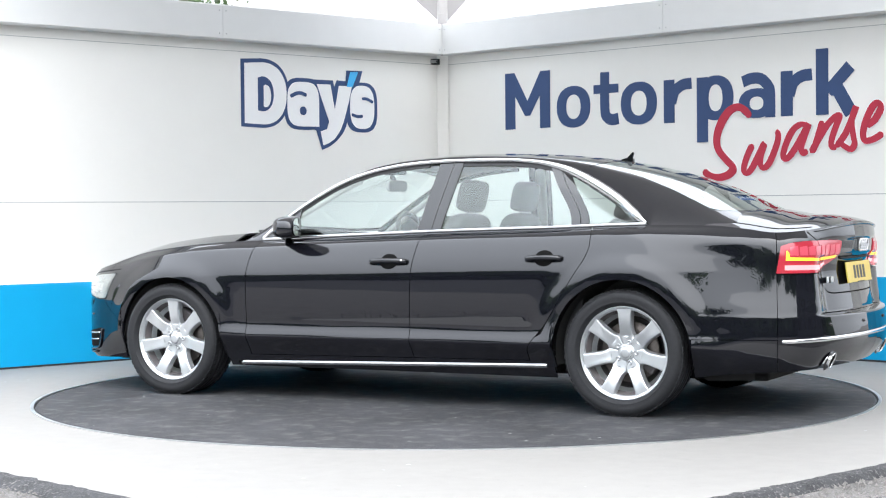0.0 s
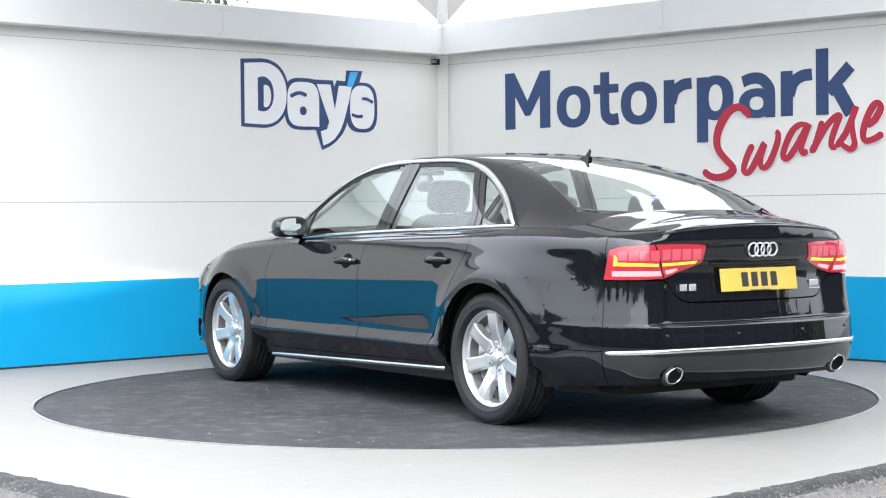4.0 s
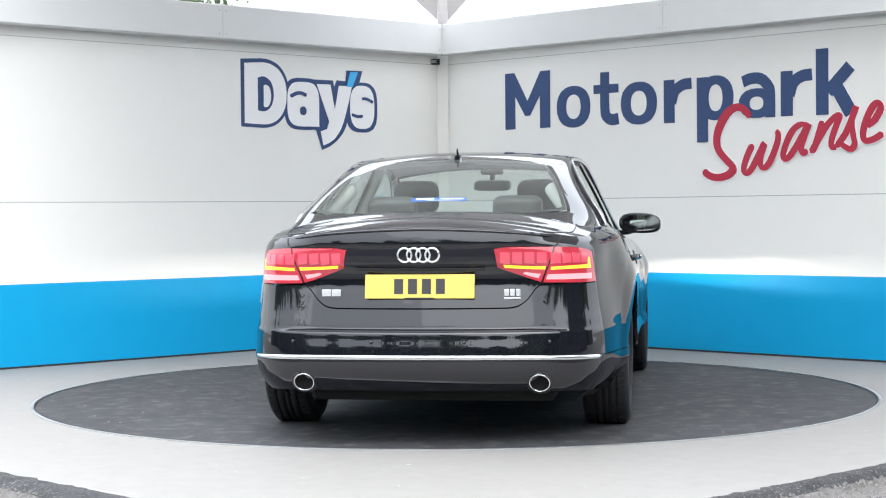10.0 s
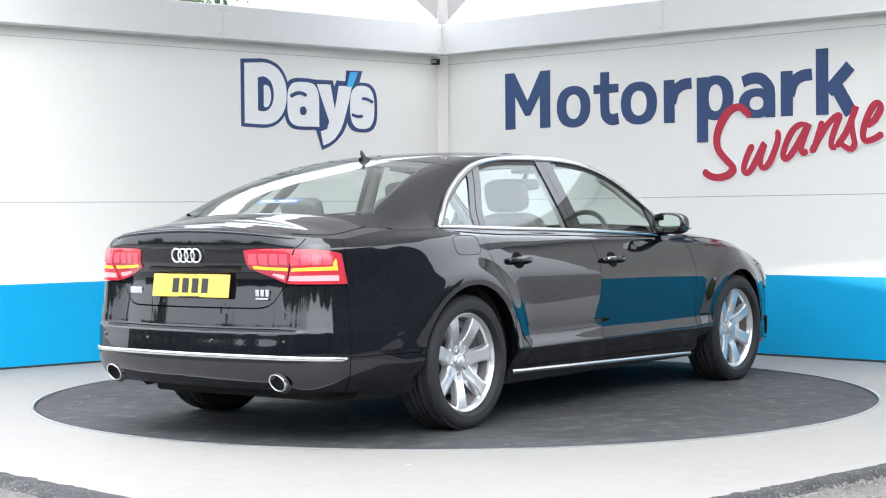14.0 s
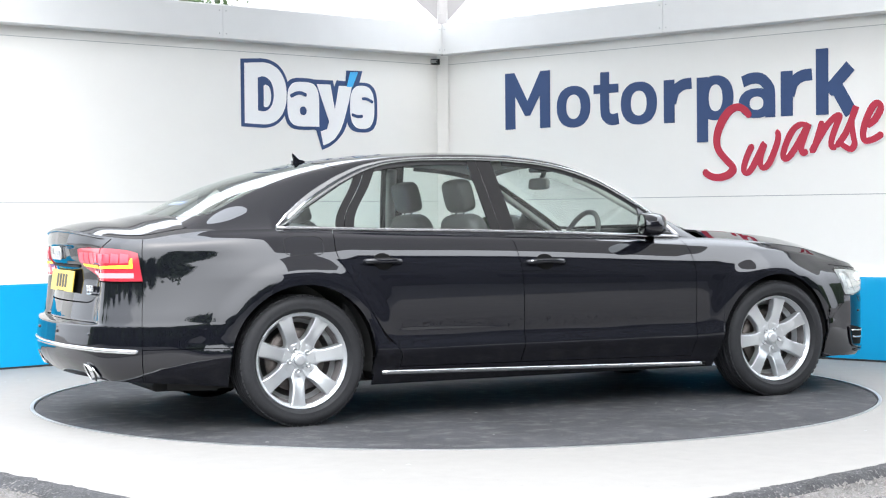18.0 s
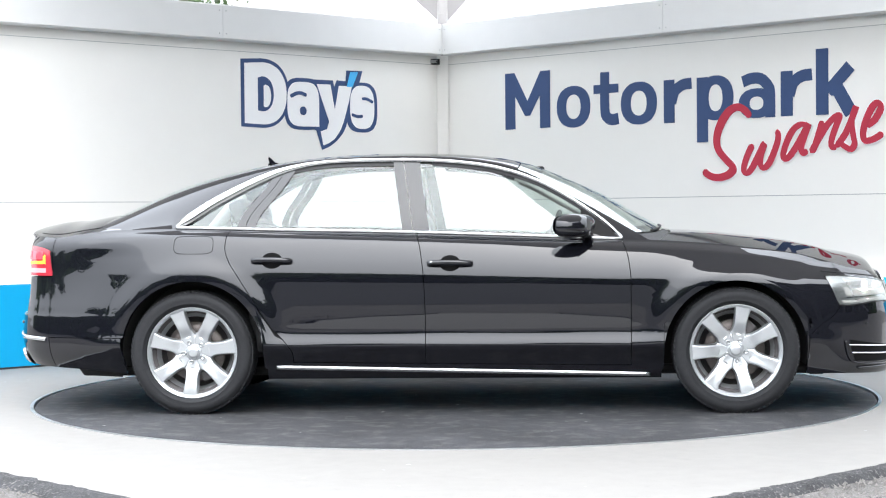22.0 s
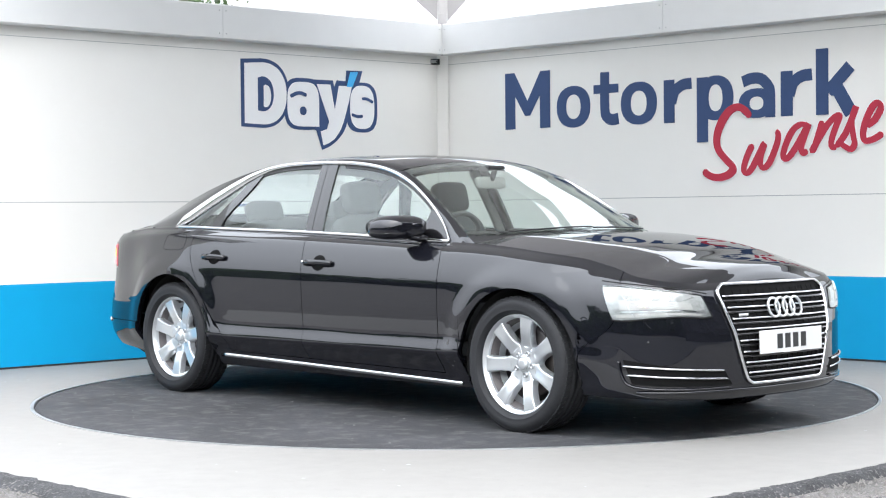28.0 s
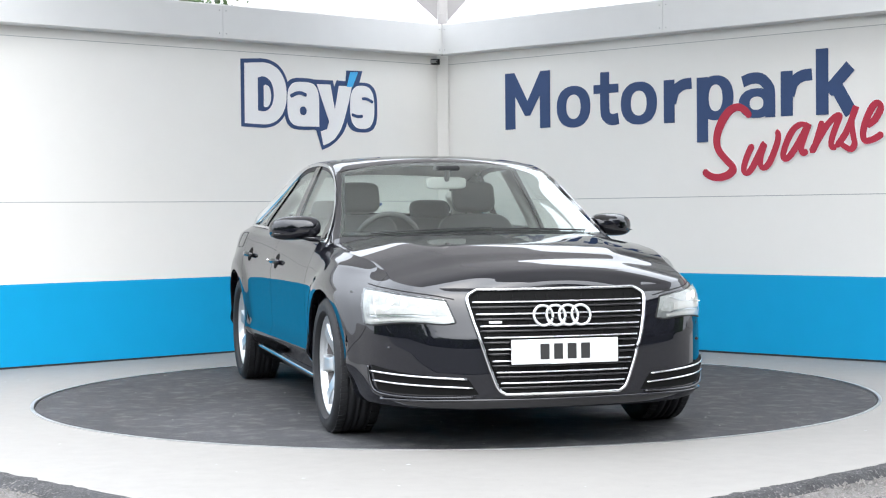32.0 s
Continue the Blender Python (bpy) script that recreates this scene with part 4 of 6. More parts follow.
def grid_part(name, P, mat, parent, label="", skirt=None, mirror=False, flip=False, closed=False, normals=None):
    """A smooth sheet from a grid of points; skirt: points of the rim folded in, so that the sheet has a real edge."""
    n, m = P.shape[:2]
    if not closed:
        mid = P[n // 2, m // 2]
        nrm = np.cross(P[min(n // 2 + 1, n - 1), m // 2] - P[max(n // 2 - 1, 0), m // 2], P[n // 2, min(m // 2 + 1, m - 1)] - P[n // 2, max(m // 2 - 1, 0)])
        flip = bool(nrm @ (mid - np.array([np.clip(mid[0], -1.2, 1.2), 0.0, 0.6])) < 0)
    V = P.reshape(-1, 3).copy()
    verts = [tuple(v) for v in V]
    F = []
    for i in range(n if closed else n - 1):
        i2 = (i + 1) % n
        for j in range(m - 1):
            F.append((i * m + j, i2 * m + j, i2 * m + j + 1, i * m + j + 1))
    if skirt is not None:
        S = skirt
        rim = [(i, 0) for i in range(n)] + [(n - 1, j) for j in range(1, m)] + [(i, m - 1) for i in range(n - 2, -1, -1)] + [(0, j) for j in range(m - 2, 0, -1)]
        base = len(verts)
        for i, j in rim:
            verts.append(tuple(P[i, j]))
            verts.append(tuple(S[i, j]))
        k = len(rim)
        for q in range(k):
            w = (q + 1) % k
            F.append((base + 2 * q, base + 2 * q + 1, base + 2 * w + 1, base + 2 * w))
    if mirror:
        verts = [(x, -y, z) for x, y, z in verts]
    if mirror != flip:
        F = [f[::-1] for f in F]
    ob = mesh_object(name, verts, F, mat, parent, smooth=True, label=label)
    if normals is not None and len(ob.data.vertices) == len(verts):
        nn = np.zeros((len(verts), 3))
        nn[:n * m] = normals.reshape(-1, 3)
        if mirror:
            nn[:, 1] *= -1
        ob.data.normals_split_custom_set_from_vertices([tuple(v) for v in nn])
    return ob


def wall_normals(A, Z, e=0.005):
    """Outward normals of the side wall."""
    da, dz = wall_at(A + e, Z) - wall_at(A - e, Z), wall_at(A, Z + e) - wall_at(A, Z - e)
    n = np.cross(da, dz)
    n /= np.linalg.norm(n, axis=-1, keepdims=True) + 1e-12
    out = n[..., 0] * np.interp(A, ARC, PNX) + n[..., 1] * np.interp(A, ARC, PNY)
    return n * np.where(out < 0, -1.0, 1.0)[..., None]


def panel(name, xf, xr, zb, zt, nu, nv, mat, parent, off=0.0, fold=0.012, by="x", label="", spacing=None, both=True, chart=None, knee=None):
    """A body panel on both sides of the car, between two edges (functions of z) and two heights (functions of x)."""
    us = np.linspace(0, 1, nu) if spacing is None else spacing
    vs = np.linspace(0, 1, nv)
    U, Vv = np.meshgrid(us, vs, indexing="ij")

    def level(x, v):
        b, t = zb(x), zt(x)
        if knee is None:
            return b + (t - b) * v
        k = np.maximum(knee, b + 0.012)
        return np.where(v < 0.55, b + (k - b) * v / 0.55, k + (t - k) * (v - 0.55) / 0.45)

    edge = []
    for side in (xf, xr):
        z = np.full_like(vs, 0.6)
        for _ in range(12):
            x = side(z) + 0.0 * z
            z = 0.5 * z + 0.5 * level(x, vs)
        edge.append(x)
    X = edge[0][None, :] * (1 - U) + edge[1][None, :] * U
    Z = level(X, Vv)
    if chart is None:
        A = A_x(X) if by == "x" else X
        P, S, nrm = wall_at(A, Z, off), wall_at(A, Z, off - fold), wall_normals(A, Z)
    else:
        nrm = edge_normals(X, Z, Vv) if name == "side_frame" else None
        P, S = chart(X, Z, off), chart(X, Z, off - fold)
    made = []
    for mir in ((False, True) if both else (False,)):
        made.append(grid_part(name, P, mat, parent, label, S if fold else None, mir, normals=nrm))
    return made


def tube(name, pts, r, mat, parent, seg=8, closed=False, flat=(1.0, 1.0), label="", mirror=False):
    """A bar of round or flattened section along points."""
    P = np.array(pts, float)
    n = len(P)
    T = np.roll(P, -1, 0) - np.roll(P, 1, 0) if closed else np.gradient(P, axis=0)
    T /= np.linalg.norm(T, axis=1)[:, None] + 1e-12
    up = np.tile(np.array([0.0, 0.0, 1.0]), (n, 1))
    up[np.abs(T[:, 2]) > 0.95] = (0, 1, 0)
    B = np.cross(T, up)
    B /= np.linalg.norm(B, axis=1)[:, None] + 1e-12
    Nn = np.cross(B, T)
    rows = []
    for k in range(seg):
        a = 2 * math.pi * k / seg
        rows.append(P + (B * math.cos(a) * flat[0] + Nn * math.sin(a) * flat[1]) * r)
    G = np.stack(rows, 1)
    verts = [tuple(v) for v in G.reshape(-1, 3)]
    F = []
    for i in range(n if closed else n - 1):
        i2 = (i + 1) % n
        for k in range(seg):
            k2 = (k + 1) % seg
            F.append((i * seg + k, i * seg + k2, i2 * seg + k2, i2 * seg + k))
    if not closed:
        F.append(tuple(range(seg))[::-1])
        F.append(tuple((n - 1) * seg + k for k in range(seg)))
    if mirror:
        verts = [(x, -y, z) for x, y, z in verts]
        F = [f[::-1] for f in F]
    return mesh_object(name, verts, F, mat, parent, smooth=True, label=label)


car = tagged(empty("car"), "glossy black four-door saloon with chrome trim and lit lamps", "car")

ARCH_F, ARCH_R = (1.49, 0.335, 0.388), (-1.487, 0.342, 0.396)


def arch(x, c, floor):
    d = c[2] ** 2 - (x - c[0]) ** 2
    return np.where(d > 0, np.maximum(c[1] + np.sqrt(np.maximum(d, 0)), floor), floor)


def arch_spacing(x0, x1, c, n):
    """Columns that crowd where the arch rises."""
    xs = np.concatenate([c[0] + c[2] * np.cos(np.linspace(0, math.pi, n)) * 1.0, np.linspace(x0, x1, n // 2)] + [c[0] + k * c[2] + np.linspace(-0.06, 0.16, 56) for k in (1, -1)])
    xs = xs[(xs <= max(x0, x1)) & (xs >= min(x0, x1))]
    xs = np.sort(xs[(xs < max(x0, x1) - 0.003) & (xs > min(x0, x1) + 0.003)])
    kept = [min(x0, x1)]
    for x in xs:
        if x - kept[-1] > 0.0025:
            kept.append(x)
    xs = np.array(kept + [max(x0, x1)])[::-1]
    return (xs - x0) / (x1 - x0)


const = lambda v: (lambda q: np.full_like(np.asarray(q, float), v))
top_of_x = lambda x: Z_TOPLINE(A_x(x))
SILL = lambda x: 0.262 - 0.012 * np.asarray(x, float)

# seams as functions of height
seam_door_f = lut([(0.2, 0.925), (0.45, 0.926), (0.72, 0.926), (0.84, 0.914), (0.93, 0.888), (1.0, 0.86)])
seam_door_b = lut([(0.2, -0.198), (0.45, -0.196), (0.72, -0.203), (0.91, -0.226), (1.0, -0.252), (1.1, -0.27)])
seam_door_r = lut([(0.2, -0.93), (0.33, -0.93), (0.39, -0.962), (0.48, -1.045), (0.67, -1.168), (0.78, -1.238), (0.84, -1.276), (0.92, -1.302), (0.98, -1.297), (1.03, -1.27)])
seam_bump_f = lut([(0.1, 1.885), (0.40, 1.885), (0.46, 1.93), (0.52, 2.02), (0.58, 2.065), (0.7, 2.075), (0.9, 2.075)])
G2 = 0.0022

# front fender with the wheel arch
panel("front_wing", lambda z: seam_bump_f(z) - G2, lambda z: seam_door_f(z) + G2, lambda x: arch(x, ARCH_F, 0.235), top_of_x, 0, 41, PAINT, car, knee=0.69,
      spacing=arch_spacing(1.885, 0.925, ARCH_F, 70))
door_low = lambda x: SILL(x) + 0.012
panel("front_door", lambda z: seam_door_f(z) - G2, lambda z: seam_door_b(z) + G2, door_low, top_of_x, 40, 44, PAINT, car)
panel("rear_door", lambda z: seam_door_b(z) - G2, lambda z: seam_door_r(z) + G2, door_low, top_of_x, 40, 44, PAINT, car)
panel("rear_wing", lambda z: seam_door_r(z) - G2, lambda z: np.full_like(z, -2.318), lambda x: np.where(x < -1.78, np.maximum(arch(x, ARCH_R, 0.427), 0.427), arch(x, ARCH_R, 0.25)),
      top_of_x, 0, 41, PAINT, car, knee=0.70, spacing=arch_spacing(-0.93, -2.318, ARCH_R, 70))
panel("sill", const(1.09), const(-1.075), lambda x: np.full_like(x, 0.188), lambda x: SILL(x) + 0.008, 40, 10, PAINT, car)

# nose and tail, built across the middle in one sheet each


def across_seam(name, zb, zt, nu, nv, mat, xs, rear, off=0.0, ledge=None):
    """A sheet round the nose or the tail, with a side edge that follows a seam (a function of height); ledge: two heights between which the rows lie level and close."""
    t = np.linspace(0, 1, nu) ** 0.8
    vs = np.linspace(0, 1, nv)
    Tt, Vv = np.meshgrid(t, vs, indexing="ij")
    Z = np.full_like(Tt, 0.4)
    for _ in range(5):
        edge = A_x(xs(Z))
        A = edge * Tt if not rear else A_END - (A_END - edge) * Tt
        B, T = zb(A), zt(A)
        Z = B + (T - B) * Vv
        if ledge:
            l0, l1 = ledge
            Z = np.where(Vv < 0.5, B + (l0 - B) * Vv * 2, np.where(Vv < 0.75, l0 + (l1 - l0) * (Vv - 0.5) * 4, l1 + (T - l1) * (Vv - 0.75) * 4))
    P, Q, M = wall_at(A, Z, off), wall_at(A, Z, off - 0.012), wall_normals(A, Z)
    P2, Q2, M2 = P[1:][::-1].copy(), Q[1:][::-1].copy(), M[1:][::-1].copy()
    for g in (P2, Q2, M2):
        g[..., 1] *= -1
    return grid_part(name, np.concatenate([P2, P]), mat, car, "", np.concatenate([Q2, Q]), flip=rear, normals=np.concatenate([M2, M]))


BUMP_LOW = lut([(0.0, 0.190), (float(A_yf(0.6)), 0.193), (float(A_x(2.1)), 0.206), (float(A_x(1.9)), 0.21)])
across_seam("front_bumper", lambda a: BUMP_LOW(a), lambda a: Z_TOPLINE(a), 90, 46, PAINT, lambda z: seam_bump_f(z) + G2, False)
TAIL_LOW = lut([(float(A_x(-1.85)), 0.215), (float(A_x(-2.1)), 0.24), (float(A_yr(0.7)), 0.262), (float(A_yr(0.3)), 0.268), (float(A_END), 0.268)])
BOOT_SEAM = lut([(float(A_x(-2.25)), 0.768), (5.73, 0.768), (5.77, 0.758), (5.84, 0.685), (5.885, 0.660), (5.94, 0.653), (float(A_END), 0.652)])
across_seam("rear_bumper", lambda a: TAIL_LOW(a), lambda a: BOOT_SEAM(a) - 0.0035, 80, 65, PAINT, const(-2.321), True, ledge=(0.545, 0.559))
panel("bumper_end", const(-1.885), const(-2.317), lambda x: TAIL_LOW(A_x(x)), const(0.423), 30, 12, PAINT, car)
across_seam("boot_face", lambda a: BOOT_SEAM(a) + 0.0035, lambda a: Z_TOPLINE(a), 60, 34, PAINT, const(-2.322), True)



# hood and boot lid: rows from wing to wing
def lid(name, a0, a1, n, crown, bow, mat, rear, power):
    aa = np.linspace(a0, a1, n)
    E = wall_at(aa, Z_TOPLINE(aa), 0.0)
    v = np.linspace(-1, 1, 61)
    v = np.sign(v) * (1 - (1 - np.abs(v)) ** 1.5)
    rows = []
    for k, a in enumerate(aa):
        e = E[k]
        g = 1 - np.abs(v) ** float(power(a))
        if not rear:
            # a flat middle that breaks at a crease on each side and then falls to the wing
            w, v0 = np.abs(v), float(crease(a))
            over = 0.5 * ((w - v0) + np.sqrt((w - v0) ** 2 + 0.00012))
            dome = 1 - 0.42 * w * w
            g = g + (dome - over * (1 - 0.42) / (1 - v0) - g) * float(ridge(a))
        rows.append(np.stack([e[0] + bow(a) * g, e[1] * v * (1 - 0.0015 / max(e[1], 0.01)), e[2] + crown(a) * g], -1))
    P = np.array(rows)
    Q = P.copy()
    Q[..., 2] -= 0.012
    return grid_part(name, P, mat, car, "", Q, flip=False)


hood_crown = lut([(float(A_yf(0.002)), 0.0), (float(A_yf(0.15)), 0.010), (float(A_yf(0.36)), 0.048), (float(A_yf(0.52)), 0.074), (float(A_x(2.22)), 0.086), (float(A_x(2.05)), 0.080), (float(A_x(1.85)), 0.068), (float(A_x(1.5)), 0.062), (float(A_x(1.1)), 0.055)])
ridge = lut([(0.0, 0.0), (float(A_yf(0.5)), 0.0), (float(A_x(2.2)), 0.4), (float(A_x(2.0)), 1.0), (float(A_x(1.1)), 1.0)])
crease = lut([(0.0, 0.56), (float(A_x(2.2)), 0.58), (float(A_x(1.7)), 0.64), (float(A_x(1.1)), 0.70)])
hood_bow = lut([(0.0, 0.0), (float(A_x(2.1)), 0.0), (float(A_x(1.6)), 0.03), (float(A_x(1.08)), 0.10)])
lid("bonnet", float(A_yf(0.004)), float(A_x(1.085)), 90, hood_crown, hood_bow, PAINT, False, lut([(0.0, 2.2), (float(A_x(1.9)), 2.3), (float(A_x(1.0)), 2.8)]))
boot_crown = lut([(float(A_x(-1.9)), 0.085), (float(A_x(-2.05)), 0.088), (float(A_x(-2.2)), 0.086), (float(A_x(-2.33)), 0.092), (float(A_yr(0.66)), 0.068), (float(A_yr(0.45)), 0.030), (float(A_yr(0.2)), 0.008), (float(A_END), 0.0)])
boot_bow = lut([(float(A_x(-1.9)), -0.14), (float(A_x(-2.1)), -0.06), (float(A_yr(0.7)), -0.012), (float(A_yr(0.3)), 0.0), (float(A_END), 0.0)])
boot_power = lut([(float(A_x(-1.9)), 2.8), (float(A_x(-2.05)), 2.6), (float(A_x(-2.25)), 2.2), (float(A_END), 2.0)])
lid("boot_lid", float(A_x(-1.93)), float(A_END) - 0.004, 70, boot_crown, boot_bow, PAINT, True, boot_power)

# dark inner shell that closes the seams
panel("inner_shell", lambda z: np.full_like(z, 2.0), lambda z: np.full_like(z, -2.2), lambda x: np.maximum(arch(x, (1.49, 0.335, 0.42), 0.18), arch(x, (-1.487, 0.342, 0.43), 0.18)),
      lambda x: top_of_x(x) - 0.012, 160, 14, INNER, car, off=-0.022, fold=0)
for nm, b_ in (("floor_pan", (-2.2, 2.1, -0.60, 0.60, 0.185, 0.24)), ("floor_side", (-1.02, 1.02, -0.80, 0.80, 0.195, 0.29)),
               ("engine_bay", (1.05, 2.2, -0.55, 0.55, 0.2, 0.72)), ("boot_well", (-2.38, -1.2, -0.52, 0.52, 0.275, 0.9))):
    bm = bmesh.new()
    box(bm, *b_, 0.02)
    part(nm, bm, INNER, car)

# wheel housings: a dark half drum over each wheel, and the folded arch lip
for cx, cz, cr in (ARCH_F, ARCH_R):
    a = np.linspace(-0.2, math.pi + 0.2, 40)
    ya = np.array([0.55, 0.75, 0.885])
    for mir in (False, True):
        G = np.stack([np.stack([cx + (cr + 0.006) * np.cos(a), np.full_like(a, y), cz + (cr + 0.006) * np.sin(a)], -1) for y in ya], 1)
        ob = grid_part("wheel_housing", G, INNER, car, mirror=mir)
        xs = cx + cr * np.cos(np.linspace(0.0, math.pi, 60))
        zs = np.maximum(cz + np.sqrt(np.maximum(cr ** 2 - (xs - cx) ** 2, 0)), 0.24)
        ed = wall_at(A_x(xs), zs, 0.0)
        inn = ed.copy()
        inn[:, 1] -= 0.045
        inn2 = cx + (ed[:, 0] - cx) * 1.03
        inn[:, 0], inn[:, 2] = inn2, cz + (ed[:, 2] - cz) * 1.03
        grid_part("arch_lip", np.stack([ed, inn], 1), PAINT, car, mirror=mir)

# roof skin, windscreen and rear window
S_W0, S_W1 = float(S_x(0.955)), float(S_x(0.305))
S_WC = float(S_x(1.10))
S_R0, S_R1 = float(S_x(-1.17)), float(S_x(-2.04))
S_RC = float(S_x(-1.89))


def skin(name, s0, s1, v0, v1, n, m, mat, off=0.0, fold=0.01, label=""):
    Sg, Vg = np.meshgrid(np.linspace(0, 1, n), np.linspace(0, 1, m), indexing="ij")
    first, last = (s(2 * Vg - 1) if callable(s) else s for s in (s0, s1))
    Sg = first + (last - first) * Sg
    lo, hi = (v(Sg) if callable(v) else np.full_like(Sg, v) for v in (v0, v1))
    Vg = lo + (hi - lo) * Vg
    Q = canopy_at(Sg, Vg, off - fold) if fold else None
    return grid_part(name, canopy_at(Sg, Vg, off), mat, car, label, Q, normals=top_normals(Sg, Vg) if mat == PAINT else None)


skin("roof", S_W1, S_R0, -1, 1, 60, 49, PAINT)
W_F = lut([(0.0, 0.962), (S_W1, 0.955)])


def glass_foot(w):
    """Lower edge of the windscreen, swept forward in the middle."""
    return S_WC + (S_W0 - S_WC) * np.abs(w) ** 2.6


W_R = lut([(S_R0, 0.80), (S_R0 + 0.35 * (S_RC - S_R0), 0.885), (S_R0 + 0.8 * (S_RC - S_R0), 0.962), (S_RC, 0.972), (1.0, 0.972)])


def glass_end(w):
    """Lower edge of the rear window, swept back in the middle."""
    return S_RC + (S_R1 - S_RC) * (1 - np.abs(w) ** 2.2)




def scaled(f, k, extra=0.0):
    return lambda s: k * (f(s) + extra)


for sd in (-1, 1):
    skin("windscreen_pillar", 0.0, S_W1 - 0.002, scaled(W_F, sd, 0.004), float(sd), 40, 6, PAINT)
    skin("rear_pillar", S_R0 + 0.002, S_RC, scaled(W_R, sd, 0.004), float(sd), 40, 8, PAINT)
skin("windscreen", glass_foot, S_W1 - 0.002, scaled(W_F, -1), W_F, 40, 41, GLASS, fold=0)
skin("rear_deck", lambda w: glass_end(w) + 0.002, 1.0, -1.0, 1.0, 8, 41, PAINT)
skin("rear_window", S_R0 + 0.002, glass_end, scaled(W_R, -1), W_R, 40, 41, GLASS, fold=0)
for s0, s1 in ((S_W1 - 0.022, S_W1 - 0.003), (glass_foot, lambda w: glass_foot(w) + 0.016)):
    skin("windscreen_band", s0, s1, scaled(W_F, -0.99), scaled(W_F, 0.99), 4, 41, PIANO, off=-0.004, fold=0)
for s0, s1 in ((S_R0 + 0.003, S_R0 + 0.02), (lambda w: glass_end(w) - 0.012, glass_end)):
    skin("rear_window_band", s0, s1, scaled(W_R, -0.99), scaled(W_R, 0.99), 4, 41, PIANO, off=-0.004, fold=0)
for sd in (-1, 1):
    skin("windscreen_edge", S_W0, S_W1 - 0.004, scaled(W_F, sd, -0.026), scaled(W_F, sd, -0.001), 30, 4, PIANO, off=-0.004, fold=0)
    skin("rear_window_edge", S_R0, S_RC, scaled(W_R, sd, -0.03), scaled(W_R, sd, -0.001), 30, 4, PIANO, off=-0.004, fold=0)

# window surround: top edge of the side windows
DLO_T = lut([(-1.60, 1.031), (-1.55, 1.056), (-1.515, 1.080), (-1.395, 1.163), (-1.272, 1.233), (-1.148, 1.296), (-1.022, 1.347), (-0.863, 1.384), (-0.702, 1.399), (-0.541, 1.403), (-0.38, 1.4035),
             (-0.22, 1.400), (-0.06, 1.390), (0.10, 1.371), (0.26, 1.336), (0.418, 1.279), (0.575, 1.195), (0.729, 1.092), (0.806, 1.030), (0.885, 0.953)])
dlo_low = lambda x: top_of_x(x) + 0.004


def frame_low(x):
    return np.where((x > -1.597) & (x < 0.883), np.minimum(DLO_T(x), rail(x, 2) - 0.004), top_of_x(x) - 0.002)


fx = np.unique(np.concatenate([np.linspace(1.03, -2.045, 110), [0.8829, 0.8831, -1.5969, -1.5971]]))[::-1]
panel("side_frame", const(1.03), const(-2.045), frame_low, lambda x: rail(x, 2), 0, 10, PAINT, car, chart=side_at, spacing=(fx - 1.03) / (-2.045 - 1.03))

# side glass in three panes a side, pillars and the chrome surround
pil_b = lut([(0.95, -0.262), (1.4, -0.335)])
win = dict(off=-0.012, fold=0, chart=side_at)
panel("front_window", lambda z: np.full_like(z, 0.86), lambda z: pil_b(z) + 0.09, lambda x: dlo_low(x) + 0.004, lambda x: np.maximum(DLO_T(x) - 0.006, dlo_low(x) + 0.005), 50, 20, GLASS, car, **win)
div_r = lut([(1.0, -1.20), (1.03, -1.21), (1.27, -1.06), (1.4, -0.98)])
panel("rear_side_window", lambda z: pil_b(z) - 0.055, lambda z: div_r(z) + 0.06, lambda x: dlo_low(x) + 0.004, lambda x: DLO_T(x) - 0.006, 40, 20, GLASS, car, **win)
panel("quarter_window", lambda z: div_r(z) - 0.04, lambda z: np.full_like(z, -1.55), lambda x: dlo_low(x) + 0.004, lambda x: np.maximum(DLO_T(x) - 0.006, dlo_low(x) + 0.005), 30, 16, GLASS, car, **win)
panel("door_pillar", lambda z: pil_b(z) + 0.092, lambda z: pil_b(z) + 0.003, dlo_low, lambda x: DLO_T(x) - 0.004, 8, 20, PIANO, car, off=-0.004, chart=side_at)
panel("door_pillar", lambda z: pil_b(z) - 0.001, lambda z: pil_b(z) - 0.058, dlo_low, lambda x: DLO_T(x) - 0.004, 8, 20, PIANO, car, off=-0.004, chart=side_at)
panel("window_divider", lambda z: div_r(z) + 0.062, lambda z: div_r(z) + 0.008, dlo_low, lambda x: DLO_T(x) - 0.004, 8, 20, PIANO, car, off=-0.004, chart=side_at)
panel("window_divider", lambda z: div_r(z) + 0.004, lambda z: div_r(z) - 0.042, dlo_low, lambda x: DLO_T(x) - 0.004, 8, 20, PIANO, car, off=-0.006, chart=side_at)
# thin dark seal under the chrome, along the top of the windows
for x0, x1, w in ((0.80, -0.17, 0.026), (-0.39, -1.03, 0.030), (-1.13, -1.52, 0.022)):
    panel("window_seal", const(x0), const(x1), lambda x: DLO_T(x) - w, lambda x: DLO_T(x) - 0.003, 40, 4, PLASTIC, car, off=-0.008, fold=0.006, chart=side_at)
# mirror corner triangle
panel("mirror_corner", const(0.875), const(0.66), lambda x: dlo_low(x), lambda x: np.maximum(DLO_T(x) - 0.01, dlo_low(x) + 0.002), 14, 8, PIANO, car, off=-0.003, chart=side_at)

